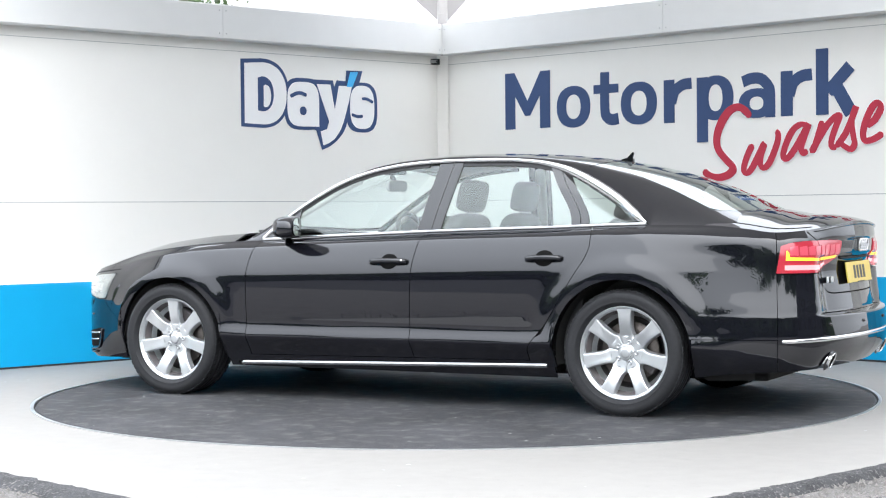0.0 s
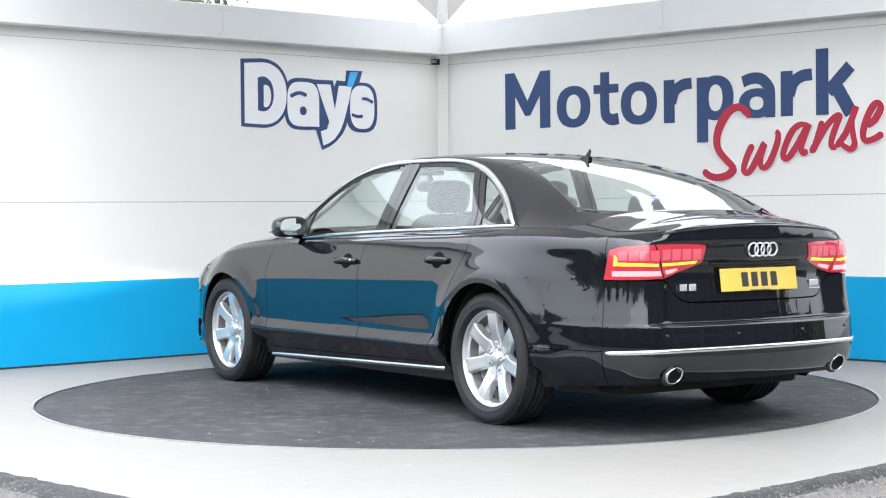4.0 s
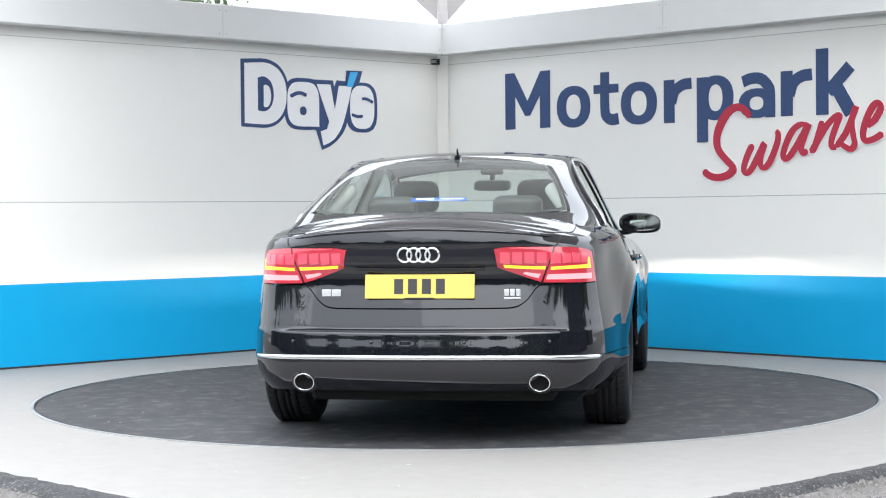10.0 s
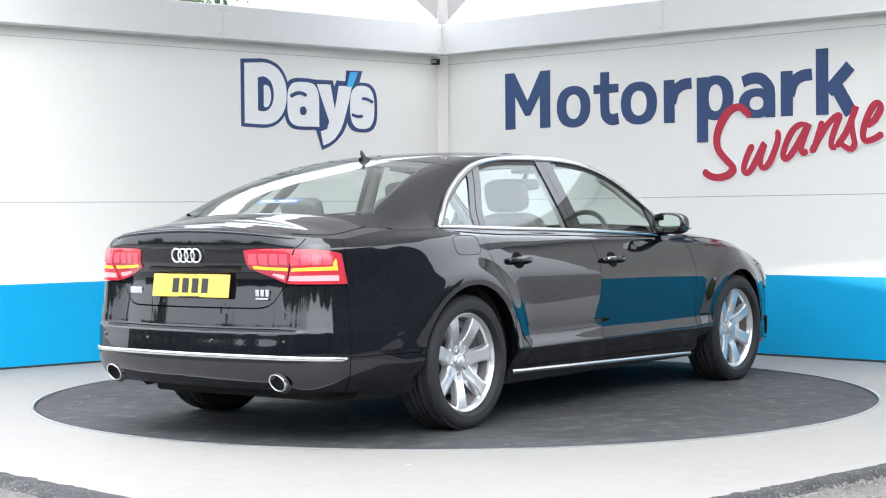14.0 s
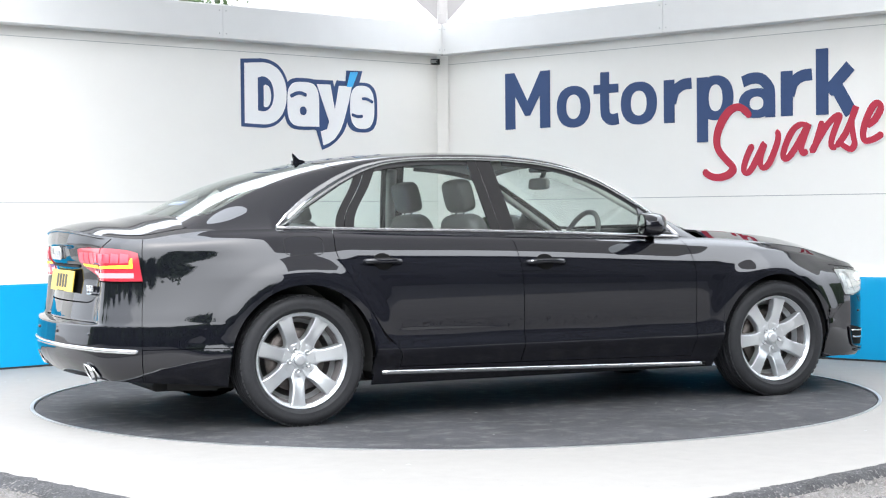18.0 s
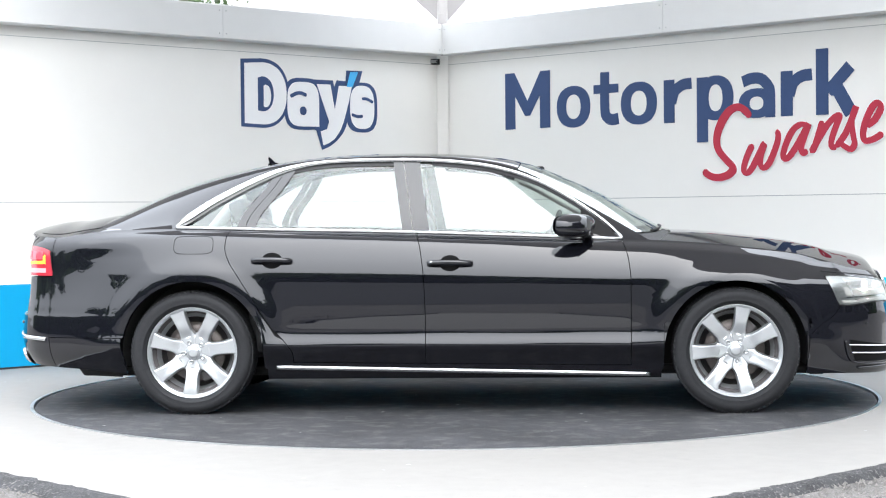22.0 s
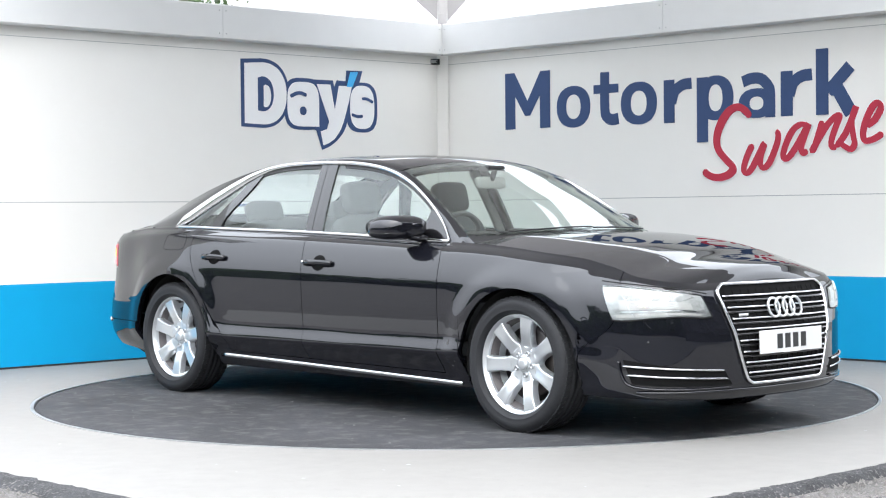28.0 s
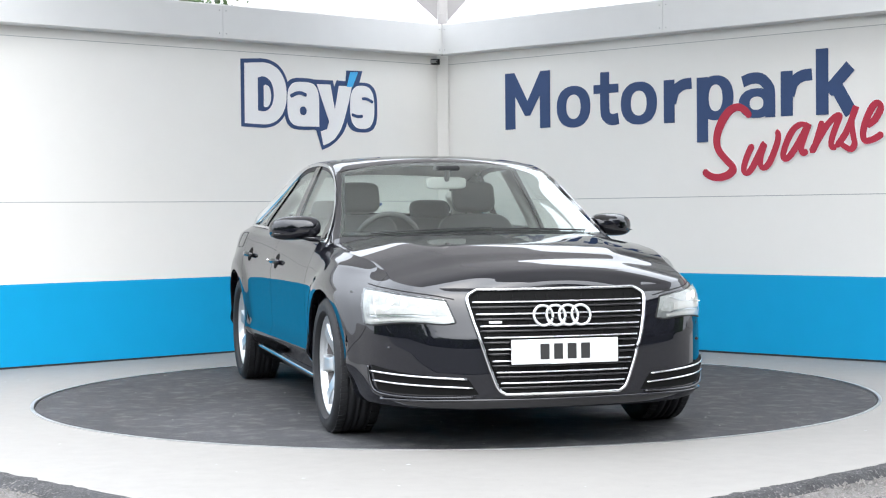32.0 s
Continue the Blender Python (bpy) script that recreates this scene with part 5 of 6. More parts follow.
xt = np.concatenate([np.linspace(-1.592, -1.5, 12), np.linspace(-1.48, 0.8, 90), np.linspace(0.81, 0.884, 10)])
upper = side_at(xt, DLO_T(xt), 0.004)
xb = np.linspace(0.884, -1.592, 60)
lower = side_at(xb, top_of_x(xb) + 0.003, 0.006)
for mir in (False, True):
    tube("window_trim", upper, ((0.0115 + 0.022 * step(-xt, 0.75, 1.35)) * (0.3 + 0.7 * step(xt, -1.60, -1.52)))[:, None], CHROME, car, 8, flat=(0.4, 1.0), mirror=mir, label="polished window surround")
    tube("belt_trim", lower, 0.0095, CHROME, car, 8, flat=(0.6, 1.0), mirror=mir)
# polished sill strip
xs_ = np.linspace(1.03, -1.03, 50)
P_ = wall_at(A_x(xs_), 0.234 - 0.0225 * xs_, 0.004)
for mir in (False, True):
    tube("sill_strip", P_, 0.0125, CHROME, car, 8, flat=(0.5, 1.0), mirror=mir, label="polished sill strip")


# ---- lamps, grille, plates and trim ----
def lofted(name, low, up, nu, nv, mat, parent, off=0.002, fold=0.004, sides=(1, -1), label=""):
    """A piece that lies on the side wall between two smooth lines of (plan length, height)."""
    L, U = spline(low, nu), spline(up, nu)
    if L[0, 0] > 5.2:
        L[:, 0] += 0.042
        U[:, 0] += 0.042
    t = np.linspace(0, 1, nv)[None, :, None]
    Q = L[:, None, :] * (1 - t) + U[:, None, :] * t
    P, S = wall_at(Q[..., 0], Q[..., 1], off), wall_at(Q[..., 0], Q[..., 1], off - fold)
    made = []
    for sd in sides:
        made.append(grid_part(name, P, mat, parent if not isinstance(parent, dict) else parent[sd], label, S if fold else None, sd < 0))
    return made


def wrapped(pts, off):
    """Points (signed plan length, height) on the nose; a negative length lies on the right."""
    p = np.array(pts, float)
    w = wall_at(np.abs(p[:, 0]), p[:, 1], off)
    w[:, 1] *= np.sign(p[:, 0] + 1e-9)
    return w


def wrapped_rear(pts, off):
    p = np.array(pts, float)
    w = wall_at(A_END - np.abs(p[:, 0]), p[:, 1], off)
    w[:, 1] *= np.sign(p[:, 0] + 1e-9)
    return w


# headlamps
HL_LOW = [(0.505, 0.592), (0.57, 0.587), (0.67, 0.594), (0.78, 0.592), (0.88, 0.583), (0.955, 0.577), (1.018, 0.580)]
HL_UP = [(0.555, 0.694), (0.62, 0.703), (0.70, 0.712), (0.80, 0.722), (0.90, 0.731), (1.00, 0.738), (1.085, 0.740)]
heads = dict(zip((1, -1), lofted("headlamp", HL_LOW, HL_UP, 40, 14, REFLECTOR, car, 0.0015, 0.006, label="lit white headlamp")))
IN = lambda low, up, f0, f1, t0, t1: ([tuple(np.array(spline(low, 41)[int(round(40 * (f0 + (f1 - f0) * k / 6)))]) * (1 - t0) + np.array(spline(up, 41)[int(round(40 * (f0 + (f1 - f0) * k / 6)))]) * t0) for k in range(7)],
                                      [tuple(np.array(spline(low, 41)[int(round(40 * (f0 + (f1 - f0) * k / 6)))]) * (1 - t1) + np.array(spline(up, 41)[int(round(40 * (f0 + (f1 - f0) * k / 6)))]) * t1) for k in range(7)])
for f0, f1, t0, t1, mat, off, nm in ((0.05, 0.94, 0.30, 0.94, LAMP_SOFT, 0.004, "lamp_bowl"), (0.14, 0.92, 0.08, 0.17, LAMP_WHITE, 0.006, "light_strip"), (0.22, 0.84, 0.32, 0.60, LAMP_WHITE, 0.006, "light_blade"), (0.2, 0.9, 0.24, 0.28, CHROME, 0.004, "lamp_shelf"), 
                                     (0.86, 0.97, 0.25, 0.8, REFLECTOR, 0.005, "side_light")):
    lo, up = IN(HL_LOW, HL_UP, f0, f1, t0, t1)
    lofted(nm, lo, up, 24, 5, mat, heads, off, 0.003)
# dark bezels that part the lamp's chambers
for pts in ([(0.60, 0.690), (0.68, 0.668), (0.80, 0.662), (0.93, 0.668)], [(0.985, 0.725), (0.945, 0.66), (0.925, 0.615), (0.90, 0.598)]):
    for sd in (1, -1):
        tube("lamp_bezel", wrapped([(sd * a, z) for a, z in spline(pts, 20)], 0.0065), 0.0018, CHROME, heads[sd], 6)
for sd in (1, -1):
    for a, z, r in ((0.84, 0.690, 0.020), (0.76, 0.682, 0.018), (0.95, 0.696, 0.018)):
        c = wall_at(a, z, 0.006)
        nx, ny = float(np.interp(a, ARC, PNX)), float(np.interp(a, ARC, PNY))
        bm = bmesh.new()
        bmesh.ops.create_uvsphere(bm, u_segments=18, v_segments=10, radius=r, matrix=Matrix.LocRotScale(Vector((c[0], c[1] * sd, c[2])), Vector((nx, ny * sd, 0)).to_track_quat("X", "Z"), Vector((0.35, 1, 1))))
        part("projector", bm, LAMP_BEAM if a < 0.9 else LAMP_WHITE, heads[sd], smooth=True)
for sd in (1, -1):
    hl = np.concatenate([spline(HL_LOW, 40), spline(HL_UP, 40)[::-1]])
    tube("lamp_gap", wrapped([(sd * a, z) for a, z in hl], 0.001), 0.0045, INNER, heads[sd], 6, closed=True)
lofted("lamp_lens", HL_LOW, HL_UP, 40, 10, LENS, heads, 0.0138, 0.0)
# the shut line of the bonnet above the lamps
for sd in (1, -1):
    tube("bonnet_gap", wrapped([(sd * a, z) for a, z in spline([(0.515, 0.700), (0.60, 0.716), (0.72, 0.731), (0.86, 0.745), (1.00, 0.756), (1.10, 0.766)], 40)], 0.0006), 0.0026, INNER, car, 5)
# slit beam units: a small bright filament behind a flat hood
for sd in (1, -1):
    c = wall_at(0.86, 0.655, 0.0222)
    n_ = Vector((float(np.interp(0.86, ARC, PNX)), sd * float(np.interp(0.86, ARC, PNY)), 0)).normalized()
    at = Matrix.Translation((c[0], c[1] * sd, c[2])) @ n_.to_track_quat("X", "Z").to_matrix().to_4x4() @ Matrix.Diagonal((0.5, 1, 0.5, 1))
    bm = bmesh.new()
    for z0, z1 in ((0.0005, 0.0030), (-0.0030, -0.0018)):
        box(bm, -0.0135, 0.0, -0.03, 0.03, z0, z1)
    box(bm, -0.0150, -0.0138, -0.03, 0.03, -0.0030, 0.0030)
    for y0 in (-0.0315, 0.0305):
        box(bm, -0.0150, 0.0, y0, y0 + 0.001, -0.0030, 0.0030)
    unit_ = part("beam_hood", bm, PLASTIC, heads[sd])
    unit_.matrix_basis = at
    bm = bmesh.new()
    box(bm, -0.0132, -0.0125, -0.014, 0.014, -0.0007, 0.0007)
    glow = part("filament", bm, BEAM, heads[sd])
    glow.matrix_basis = at
# washer covers and parking sensors
for a, z, w, h in ((0.77, 0.545, 0.055, 0.018),):
    lofted("washer_cover", [(a - w, z - h * 0.4), (a, z - h), (a + w, z - h * 0.4)], [(a - w, z + h), (a, z + h * 1.1), (a + w, z + h)], 12, 4, PAINT, car, 0.0025, 0.004)
for sd in (1, -1):
    tube("washer_gap", wrapped([(sd * a, z) for a, z in spline([(0.725, 0.572), (0.735, 0.552), (0.76, 0.538), (0.80, 0.537), (0.835, 0.548), (0.858, 0.574)], 30)], 0.0008), 0.0014, INNER, car, 5)
for a, z in ((0.84, 0.475),):
    for sd in (1, -1):
        c = wall_at(a, z, 0.001)
        bm = bmesh.new()
        bmesh.ops.create_uvsphere(bm, u_segments=12, v_segments=6, radius=0.0075, matrix=Matrix.Translation((c[0], c[1] * sd, c[2])))
        part("parking_sensor", bm, PIANO, car, smooth=True)

# front grille: dark mesh, polished frame and slats
G_SIDE = lut([(0.262, 0.275), (0.28, 0.305), (0.36, 0.340), (0.5, 0.388), (0.64, 0.436), (0.70, 0.452), (0.72, 0.440), (0.735, 0.405)])
zz = np.linspace(0.268, 0.732, 40)
# shallow backing sheet; the depth behind it is shade put into its colour
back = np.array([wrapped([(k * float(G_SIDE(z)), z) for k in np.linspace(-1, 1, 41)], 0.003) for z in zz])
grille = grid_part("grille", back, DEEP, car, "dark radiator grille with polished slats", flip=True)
loop = [(k * 0.405, 0.736) for k in np.linspace(-1, 1, 24)] + [(float(G_SIDE(z)), z) for z in np.linspace(0.728, 0.275, 40)] + [(k * 0.275, 0.262) for k in np.linspace(1, -1, 20)] + [(-float(G_SIDE(z)), z) for z in np.linspace(0.275, 0.728, 40)]
tube("grille_frame", wrapped(loop, 0.010), 0.0094, CHROME, grille, 8, closed=True, flat=(1.0, 0.9), label="polished grille frame")
for k, z in enumerate((0.682, 0.628, 0.574, 0.523, 0.470, 0.416, 0.364, 0.314)):
    w = float(G_SIDE(z)) - 0.022
    tube("slat", wrapped([(t * w, z) for t in np.linspace(-1, 1, 30)], 0.010), 0.0066, CHROME, grille, 6, flat=(1.0, 0.8))
    # black bar added in place of the shade under the slat
    tube("slat_shadow", wrapped([(t * w, z - 0.022) for t in np.linspace(-1, 1, 24)], 0.006), 0.007, PIANO, grille, 6)
for t in np.linspace(-0.9, 0.9, 15):
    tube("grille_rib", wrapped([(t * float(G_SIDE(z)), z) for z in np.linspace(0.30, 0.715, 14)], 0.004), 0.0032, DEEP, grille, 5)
tube("grille_badge", wrapped([(-t, 0.590) for t in np.linspace(0.29, 0.35, 6)], 0.016), 0.007, BADGE, grille, 6, flat=(0.5, 1.0))


def rings(x, z, r, gap, thick, face, parent, tilt=0.0):
    for k in range(4):
        y0 = (k - 1.5) * gap
        pts = [(x + face * tilt * math.sin(a) * r, y0 + r * math.cos(a), z + r * math.sin(a)) for a in np.linspace(0, 2 * math.pi, 36, endpoint=False)]
        tube("emblem_ring", np.array(pts), thick, BADGE, parent, 8, closed=True)


rings(2.452, 0.622, 0.0455, 0.0615, 0.0065, 1, grille, -0.25)
# front number plate with plain bars for its characters
def plate(name, x, z, face, mat, parent, tilt=0.0):
    bm = bmesh.new()
    box(bm, -0.004, 0.004, -0.26, 0.26, -0.057, 0.057, 0.003)
    p_ = part(name, bm, mat, parent, "plate with plain dark bars")
    p_.matrix_basis = pose(x, 0, z, 0, tilt, 0)
    for k in range(4):
        yc = (k - 1.5) * 0.066
        bm = bmesh.new()
        box(bm, face * 0.004 - 0.001, face * 0.004 + 0.001, yc - 0.022, yc + 0.022, -0.036, 0.036, 0.0)
        part("character_bar", bm, INK, p_)
    bm = bmesh.new()
    box(bm, face * 0.006 - 0.002, face * 0.006 + 0.002, -0.07, 0.07, -0.0575, -0.0525, 0.0)
    part("plate_foot", bm, PLASTIC if face < 0 else PLATE_W, p_)
    return p_


plate("front_plate", 2.488, 0.458, 1, PLATE_W, car, -1.0)
plate("rear_plate", -2.530, 0.757, -1, PLATE_Y, car, 8.0)

# lower intakes with two polished bars
ints = dict(zip((1, -1), lofted("air_intake", [(0.40, 0.262), (0.60, 0.262), (0.80, 0.266), (0.92, 0.275)], [(0.445, 0.330), (0.60, 0.345), (0.80, 0.368), (0.965, 0.392)], 40, 8, DEEP, car, 0.0018, 0.006)))
for sd in (1, -1):
    tube("intake_bar", wrapped([(sd * a, 0.333 + (a - 0.44) * 0.055) for a in np.linspace(0.455, 0.965, 24)], 0.008), 0.0065, CHROME, ints[sd], 6, flat=(0.9, 0.8))
    tube("intake_bar", wrapped([(sd * a, 0.293 + (a - 0.42) * 0.05) for a in np.linspace(0.43, 0.945, 24)], 0.008), 0.0065, CHROME, ints[sd], 6, flat=(0.9, 0.8))
for sd in (1, -1):
    tube("intake_lip", wrapped([(sd * a, z) for a, z in spline([(0.985, 0.385), (0.970, 0.315), (0.930, 0.268), (0.80, 0.252), (0.60, 0.249), (0.42, 0.252)], 40)], 0.006), 0.0065, PAINT, ints[sd], 6)
tube("chin_line", wrapped([(a, 0.236) for a in np.linspace(-0.9, 0.9, 50)], 0.006), 0.008, PAINT, car, 6)

# rear lamps in two pieces a side, with light bars
TL_LOW = [(5.372, 0.770), (5.48, 0.770), (5.60, 0.771), (5.713, 0.772)]
TL_UP = [(5.40, 0.912), (5.46, 0.926), (5.56, 0.934), (5.655, 0.937)]
tl = dict(zip((1, -1), lofted("tail_lamp", TL_LOW, TL_UP, 26, 12, RED_LENS, car, 0.006, 0.010, label="red rear lamp, lit")))
TI_LOW = [(5.722, 0.774), (5.77, 0.788), (5.84, 0.812), (5.905, 0.834), (5.940, 0.848)]
TI_UP = [(5.664, 0.937), (5.74, 0.940), (5.82, 0.940), (5.90, 0.938), (5.958, 0.930)]
ti = dict(zip((1, -1), lofted("boot_lamp", TI_LOW, TI_UP, 26, 12, RED_LENS, car, 0.006, 0.010, label="red rear lamp, lit")))
lofted("amber_bar", [(5.45, 0.836), (5.56, 0.835), (5.678, 0.832)], [(5.45, 0.853), (5.56, 0.850), (5.676, 0.846)], 20, 4, AMBER, tl, 0.0085, 0.004)
lofted("amber_bar", [(5.425, 0.836), (5.435, 0.836), (5.447, 0.836)], [(5.43, 0.885), (5.437, 0.886), (5.447, 0.870)], 6, 4, AMBER, tl, 0.0085, 0.004)
lofted("amber_bar", [(5.705, 0.834), (5.80, 0.839), (5.905, 0.847)], [(5.703, 0.850), (5.80, 0.853), (5.91, 0.860)], 20, 4, AMBER, ti, 0.0085, 0.004)
lofted("red_bar", [(5.42, 0.786), (5.56, 0.786), (5.70, 0.786)], [(5.42, 0.812), (5.56, 0.812), (5.69, 0.810)], 20, 4, RED_LIT, tl, 0.0085, 0.004)
lofted("red_bar", [(5.735, 0.792), (5.77, 0.800), (5.81, 0.815)], [(5.725, 0.812), (5.77, 0.818), (5.80, 0.822)], 12, 4, RED_LIT, ti, 0.0085, 0.004)
for a0 in (5.45, 5.51, 5.57, 5.63):
    lofted("lamp_rib", [(a0, 0.862), (a0 + 0.03, 0.862), (a0 + 0.052, 0.861)], [(a0, 0.905), (a0 + 0.03, 0.909), (a0 + 0.050, 0.911)], 6, 4, RED_RIB, tl, 0.0095, 0.004)
for a0 in (5.70, 5.76, 5.82, 5.88):
    lofted("lamp_rib", [(a0, 0.864), (a0 + 0.03, 0.866), (a0 + 0.048, 0.868)], [(a0, 0.914), (a0 + 0.03, 0.915), (a0 + 0.048, 0.915)], 6, 4, RED_RIB, ti, 0.0095, 0.004)
# boot seam from the lamps to the lid, plate light bar and badges
for sd in (1, -1):
    tube("boot_gap", wrapped_rear([(sd * (A_END - a), z) for a, z in spline([(5.70, 0.94), (5.67, 0.96), (5.645, 0.985)], 10)], 0.0), 0.003, INNER, car, 5)
for sd in (1, -1):
    aa_ = np.linspace(float(A_x(-1.96)), float(A_yr(0.68)), 24)
    ee = wall_at(aa_, Z_TOPLINE(aa_), 0.0)
    gg = 1 - 0.90 ** np.array([float(boot_power(a)) for a in aa_])
    tube("boot_gap", np.stack([ee[:, 0] + boot_bow(aa_) * gg, sd * 0.90 * ee[:, 1], ee[:, 2] + boot_crown(aa_) * gg], -1), 0.0026, INNER, car, 5)
bar = [(t, 0.838) for t in np.linspace(-0.32, 0.32, 30)]
tube("plate_light_bar", wrapped_rear(bar, 0.002), 0.008, INNER, car, 8, flat=(1.0, 0.7))
tube("boot_lip", wrapped_rear([(t, float(Z_TOPLINE(A_END - abs(t))) - 0.012) for t in np.linspace(-0.66, 0.66, 60)], 0.002), (0.009 * (1 - np.abs(np.linspace(-1, 1, 60)) ** 6) + 0.001)[:, None], PAINT, car, 8, flat=(1.0, 0.7))
rings(-2.559, 0.905, 0.0325, 0.0435, 0.0048, -1, car, 0.1)
for y0, wide_, n_ in ((0.432, 0.044, 2), (-0.432, 0.021, 3)):
    for k in range(n_):
        yc = y0 + (k - (n_ - 1) / 2) * (wide_ + 0.006)
        c = wall_at(A_END - abs(yc) * 1.03, 0.726, 0.004)
        bm = bmesh.new()
        box(bm, c[0] - 0.004, c[0] + 0.003, yc - wide_ / 2, yc + wide_ / 2, 0.726 - 0.016, 0.726 + 0.016, 0.002)
        part("badge_bar", bm, BADGE, car)
c = wall_at(A_END - 0.432 * 1.03, 0.699, 0.004)
bm = bmesh.new()
box(bm, c[0] - 0.004, c[0] + 0.003, -0.470, -0.394, 0.695, 0.703, 0.001)
part("badge_bar", bm, BADGE, car)
for k in (-0.62, -0.22, 0.22, 0.62):
    c = wrapped_rear([(k, 0.50)], 0.001)[0]
    bm = bmesh.new()
    bmesh.ops.create_uvsphere(bm, u_segments=12, v_segments=6, radius=0.009, matrix=Matrix.Translation(tuple(c)))
    part("parking_sensor", bm, PIANO, car, smooth=True)
# rear polished strip, exhausts
rs = [(t, 0.430 - 0.014 * (abs(t) / 0.92) ** 3) for t in np.linspace(-0.925, 0.925, 80)]
tube("bumper_strip", wrapped_rear(rs, 0.004), 0.0118, CHROME, car, 8, flat=(0.55, 1.0), label="polished bumper strip")
for sd in (1, -1):
    ring_ = lambda x, r: np.array([(x - 0.40 * r * math.sin(a), sd * 0.56 + r * 1.08 * math.cos(a), 0.306 + r * 0.92 * math.sin(a)) for a in np.linspace(0, 2 * math.pi, 30, endpoint=False)])
    G = np.stack([ring_(x, r) for x, r in ((-2.526, 0.0405), (-2.533, 0.0435), (-2.527, 0.0465), (-2.33, 0.0465))], 1)
    pipe = grid_part("exhaust", G, CHROME, car, "polished oval exhaust tip", closed=True)
    G = np.stack([ring_(x, r) for x, r in ((-2.526, 0.0405), (-2.520, 0.0395), (-2.519, 0.001))], 1)
    grid_part("exhaust_bore", G, DEEP, pipe, closed=True)
    G = np.stack([ring_(x, r) for x, r in ((-2.510, 0.058), (-2.517, 0.044))], 1)
    grid_part("exhaust_surround", G, PLASTIC, pipe, closed=True)

# fuel flap outline, door handles
fl = []
for k in range(48):
    a_ = 2 * math.pi * k / 48
    c, s_ = math.cos(a_), math.sin(a_)
    fl.append((-1.478 + 0.110 * math.copysign(abs(c) ** 0.45, c), 0.937 + 0.049 * math.copysign(abs(s_) ** 0.45, s_)))
fl = np.array(fl)
tube("fuel_flap_gap", wall_at(A_x(fl[:, 0]), fl[:, 1], -0.0005) * np.array([1, -1, 1]), 0.0022, INNER, car, 5, closed=True)
for x0, x1, z0, z1 in ((-0.178, 0.060, 0.823, 0.821), (-1.146, -0.933, 0.846, 0.842)):
    xm, zm = (x0 + x1) / 2, (z0 + z1) / 2
    for sd in (1, -1):
        u = np.linspace(0, 2 * math.pi, 26, endpoint=False)
        # raised near-black disc; the hollow's shade is in its colour
        G = np.stack([wall_at(A_x(xm + 0.058 * f * np.cos(u)), zm + 0.004 + 0.044 * f * np.sin(u), o_) for f, o_ in ((1.0, 0.0010), (0.93, 0.0030), (0.6, 0.0024), (0.02, 0.0020))], 1)
        grid_part("handle_cup", G, DEEP, car, mirror=sd < 0, closed=True)
        xs2 = np.linspace(x0, x1, 26)
        lift = 0.030 * np.clip(np.sin(np.linspace(0, math.pi, 26)), 0, 1) ** 0.45 + 0.004
        pts = np.array([wall_at(A_x(x), z0 + (z1 - z0) * k / 25, lift[k]) for k, x in enumerate(xs2)])
        tube("door_handle", pts, 0.0165, PAINT, car, 10, flat=(0.62, 0.95), mirror=sd < 0, label="black door handle")
        if x0 > -0.5:
            c = wall_at(A_x(x0 + 0.018), z0, 0.036)
            bm = bmesh.new()
            bmesh.ops.create_uvsphere(bm, u_segments=10, v_segments=6, radius=0.009, matrix=Matrix.Translation((c[0], c[1] * sd, c[2])))
            part("lock_cap", bm, CHROME, car, smooth=True)

# door mirrors
for sd in (1, -1):
    n1, n2 = 28, 16
    rows = []
    for i in range(n1):
        a = 2 * math.pi * i / n1
        row = []
        for j in range(n2):
            b_ = -math.pi / 2 + math.pi * j / (n2 - 1)
            cy, sy = math.cos(a), math.sin(a)
            rr = math.cos(b_) ** 0.62
            px = 0.10 * math.copysign(abs(math.sin(b_)) ** 0.9, math.sin(b_))
            px = max(px, -0.058)
            row.append((0.615 + px - 0.05 * cy * rr, sd * (0.930 + 0.136 * math.copysign(abs(cy) ** 0.72, cy) * rr), 1.022 + (0.070 if sy > 0 else 0.062) * math.copysign(abs(sy) ** 0.72, sy) * rr - 0.006 * cy))
        rows.append(row)
    mir = grid_part("door_mirror", np.array(rows), PAINT, car, "gloss black door mirror", closed=True, flip=sd < 0)
    G = np.array([[(0.5535 - 0.05 * f * math.copysign(abs(math.cos(a)) ** 0.75, math.cos(a)), sd * (0.932 + 0.122 * f * math.copysign(abs(math.cos(a)) ** 0.75, math.cos(a))), 1.027 + 0.052 * f * math.copysign(abs(math.sin(a)) ** 0.75, math.sin(a))) for f in (1.0, 0.01)] for a in np.linspace(0, 2 * math.pi, 30, endpoint=False)])
    grid_part("mirror_glass", G, MIRROR, mir, closed=True, flip=sd < 0)
    tube("mirror_arm", np.array([(0.70, sd * 0.80, 0.965), (0.69, sd * 0.85, 0.968), (0.66, sd * 0.88, 0.978), (0.64, sd * 0.91, 0.990)]), 0.026, PAINT, mir, 10, flat=(1.2, 0.7))
    tube("mirror_strip", np.array([(0.700 - 0.05 * t * t, sd * (0.865 + 0.185 * t), 0.985 + 0.01 * t) for t in np.linspace(0, 1, 10)]), 0.004, PIANO, mir, 6)

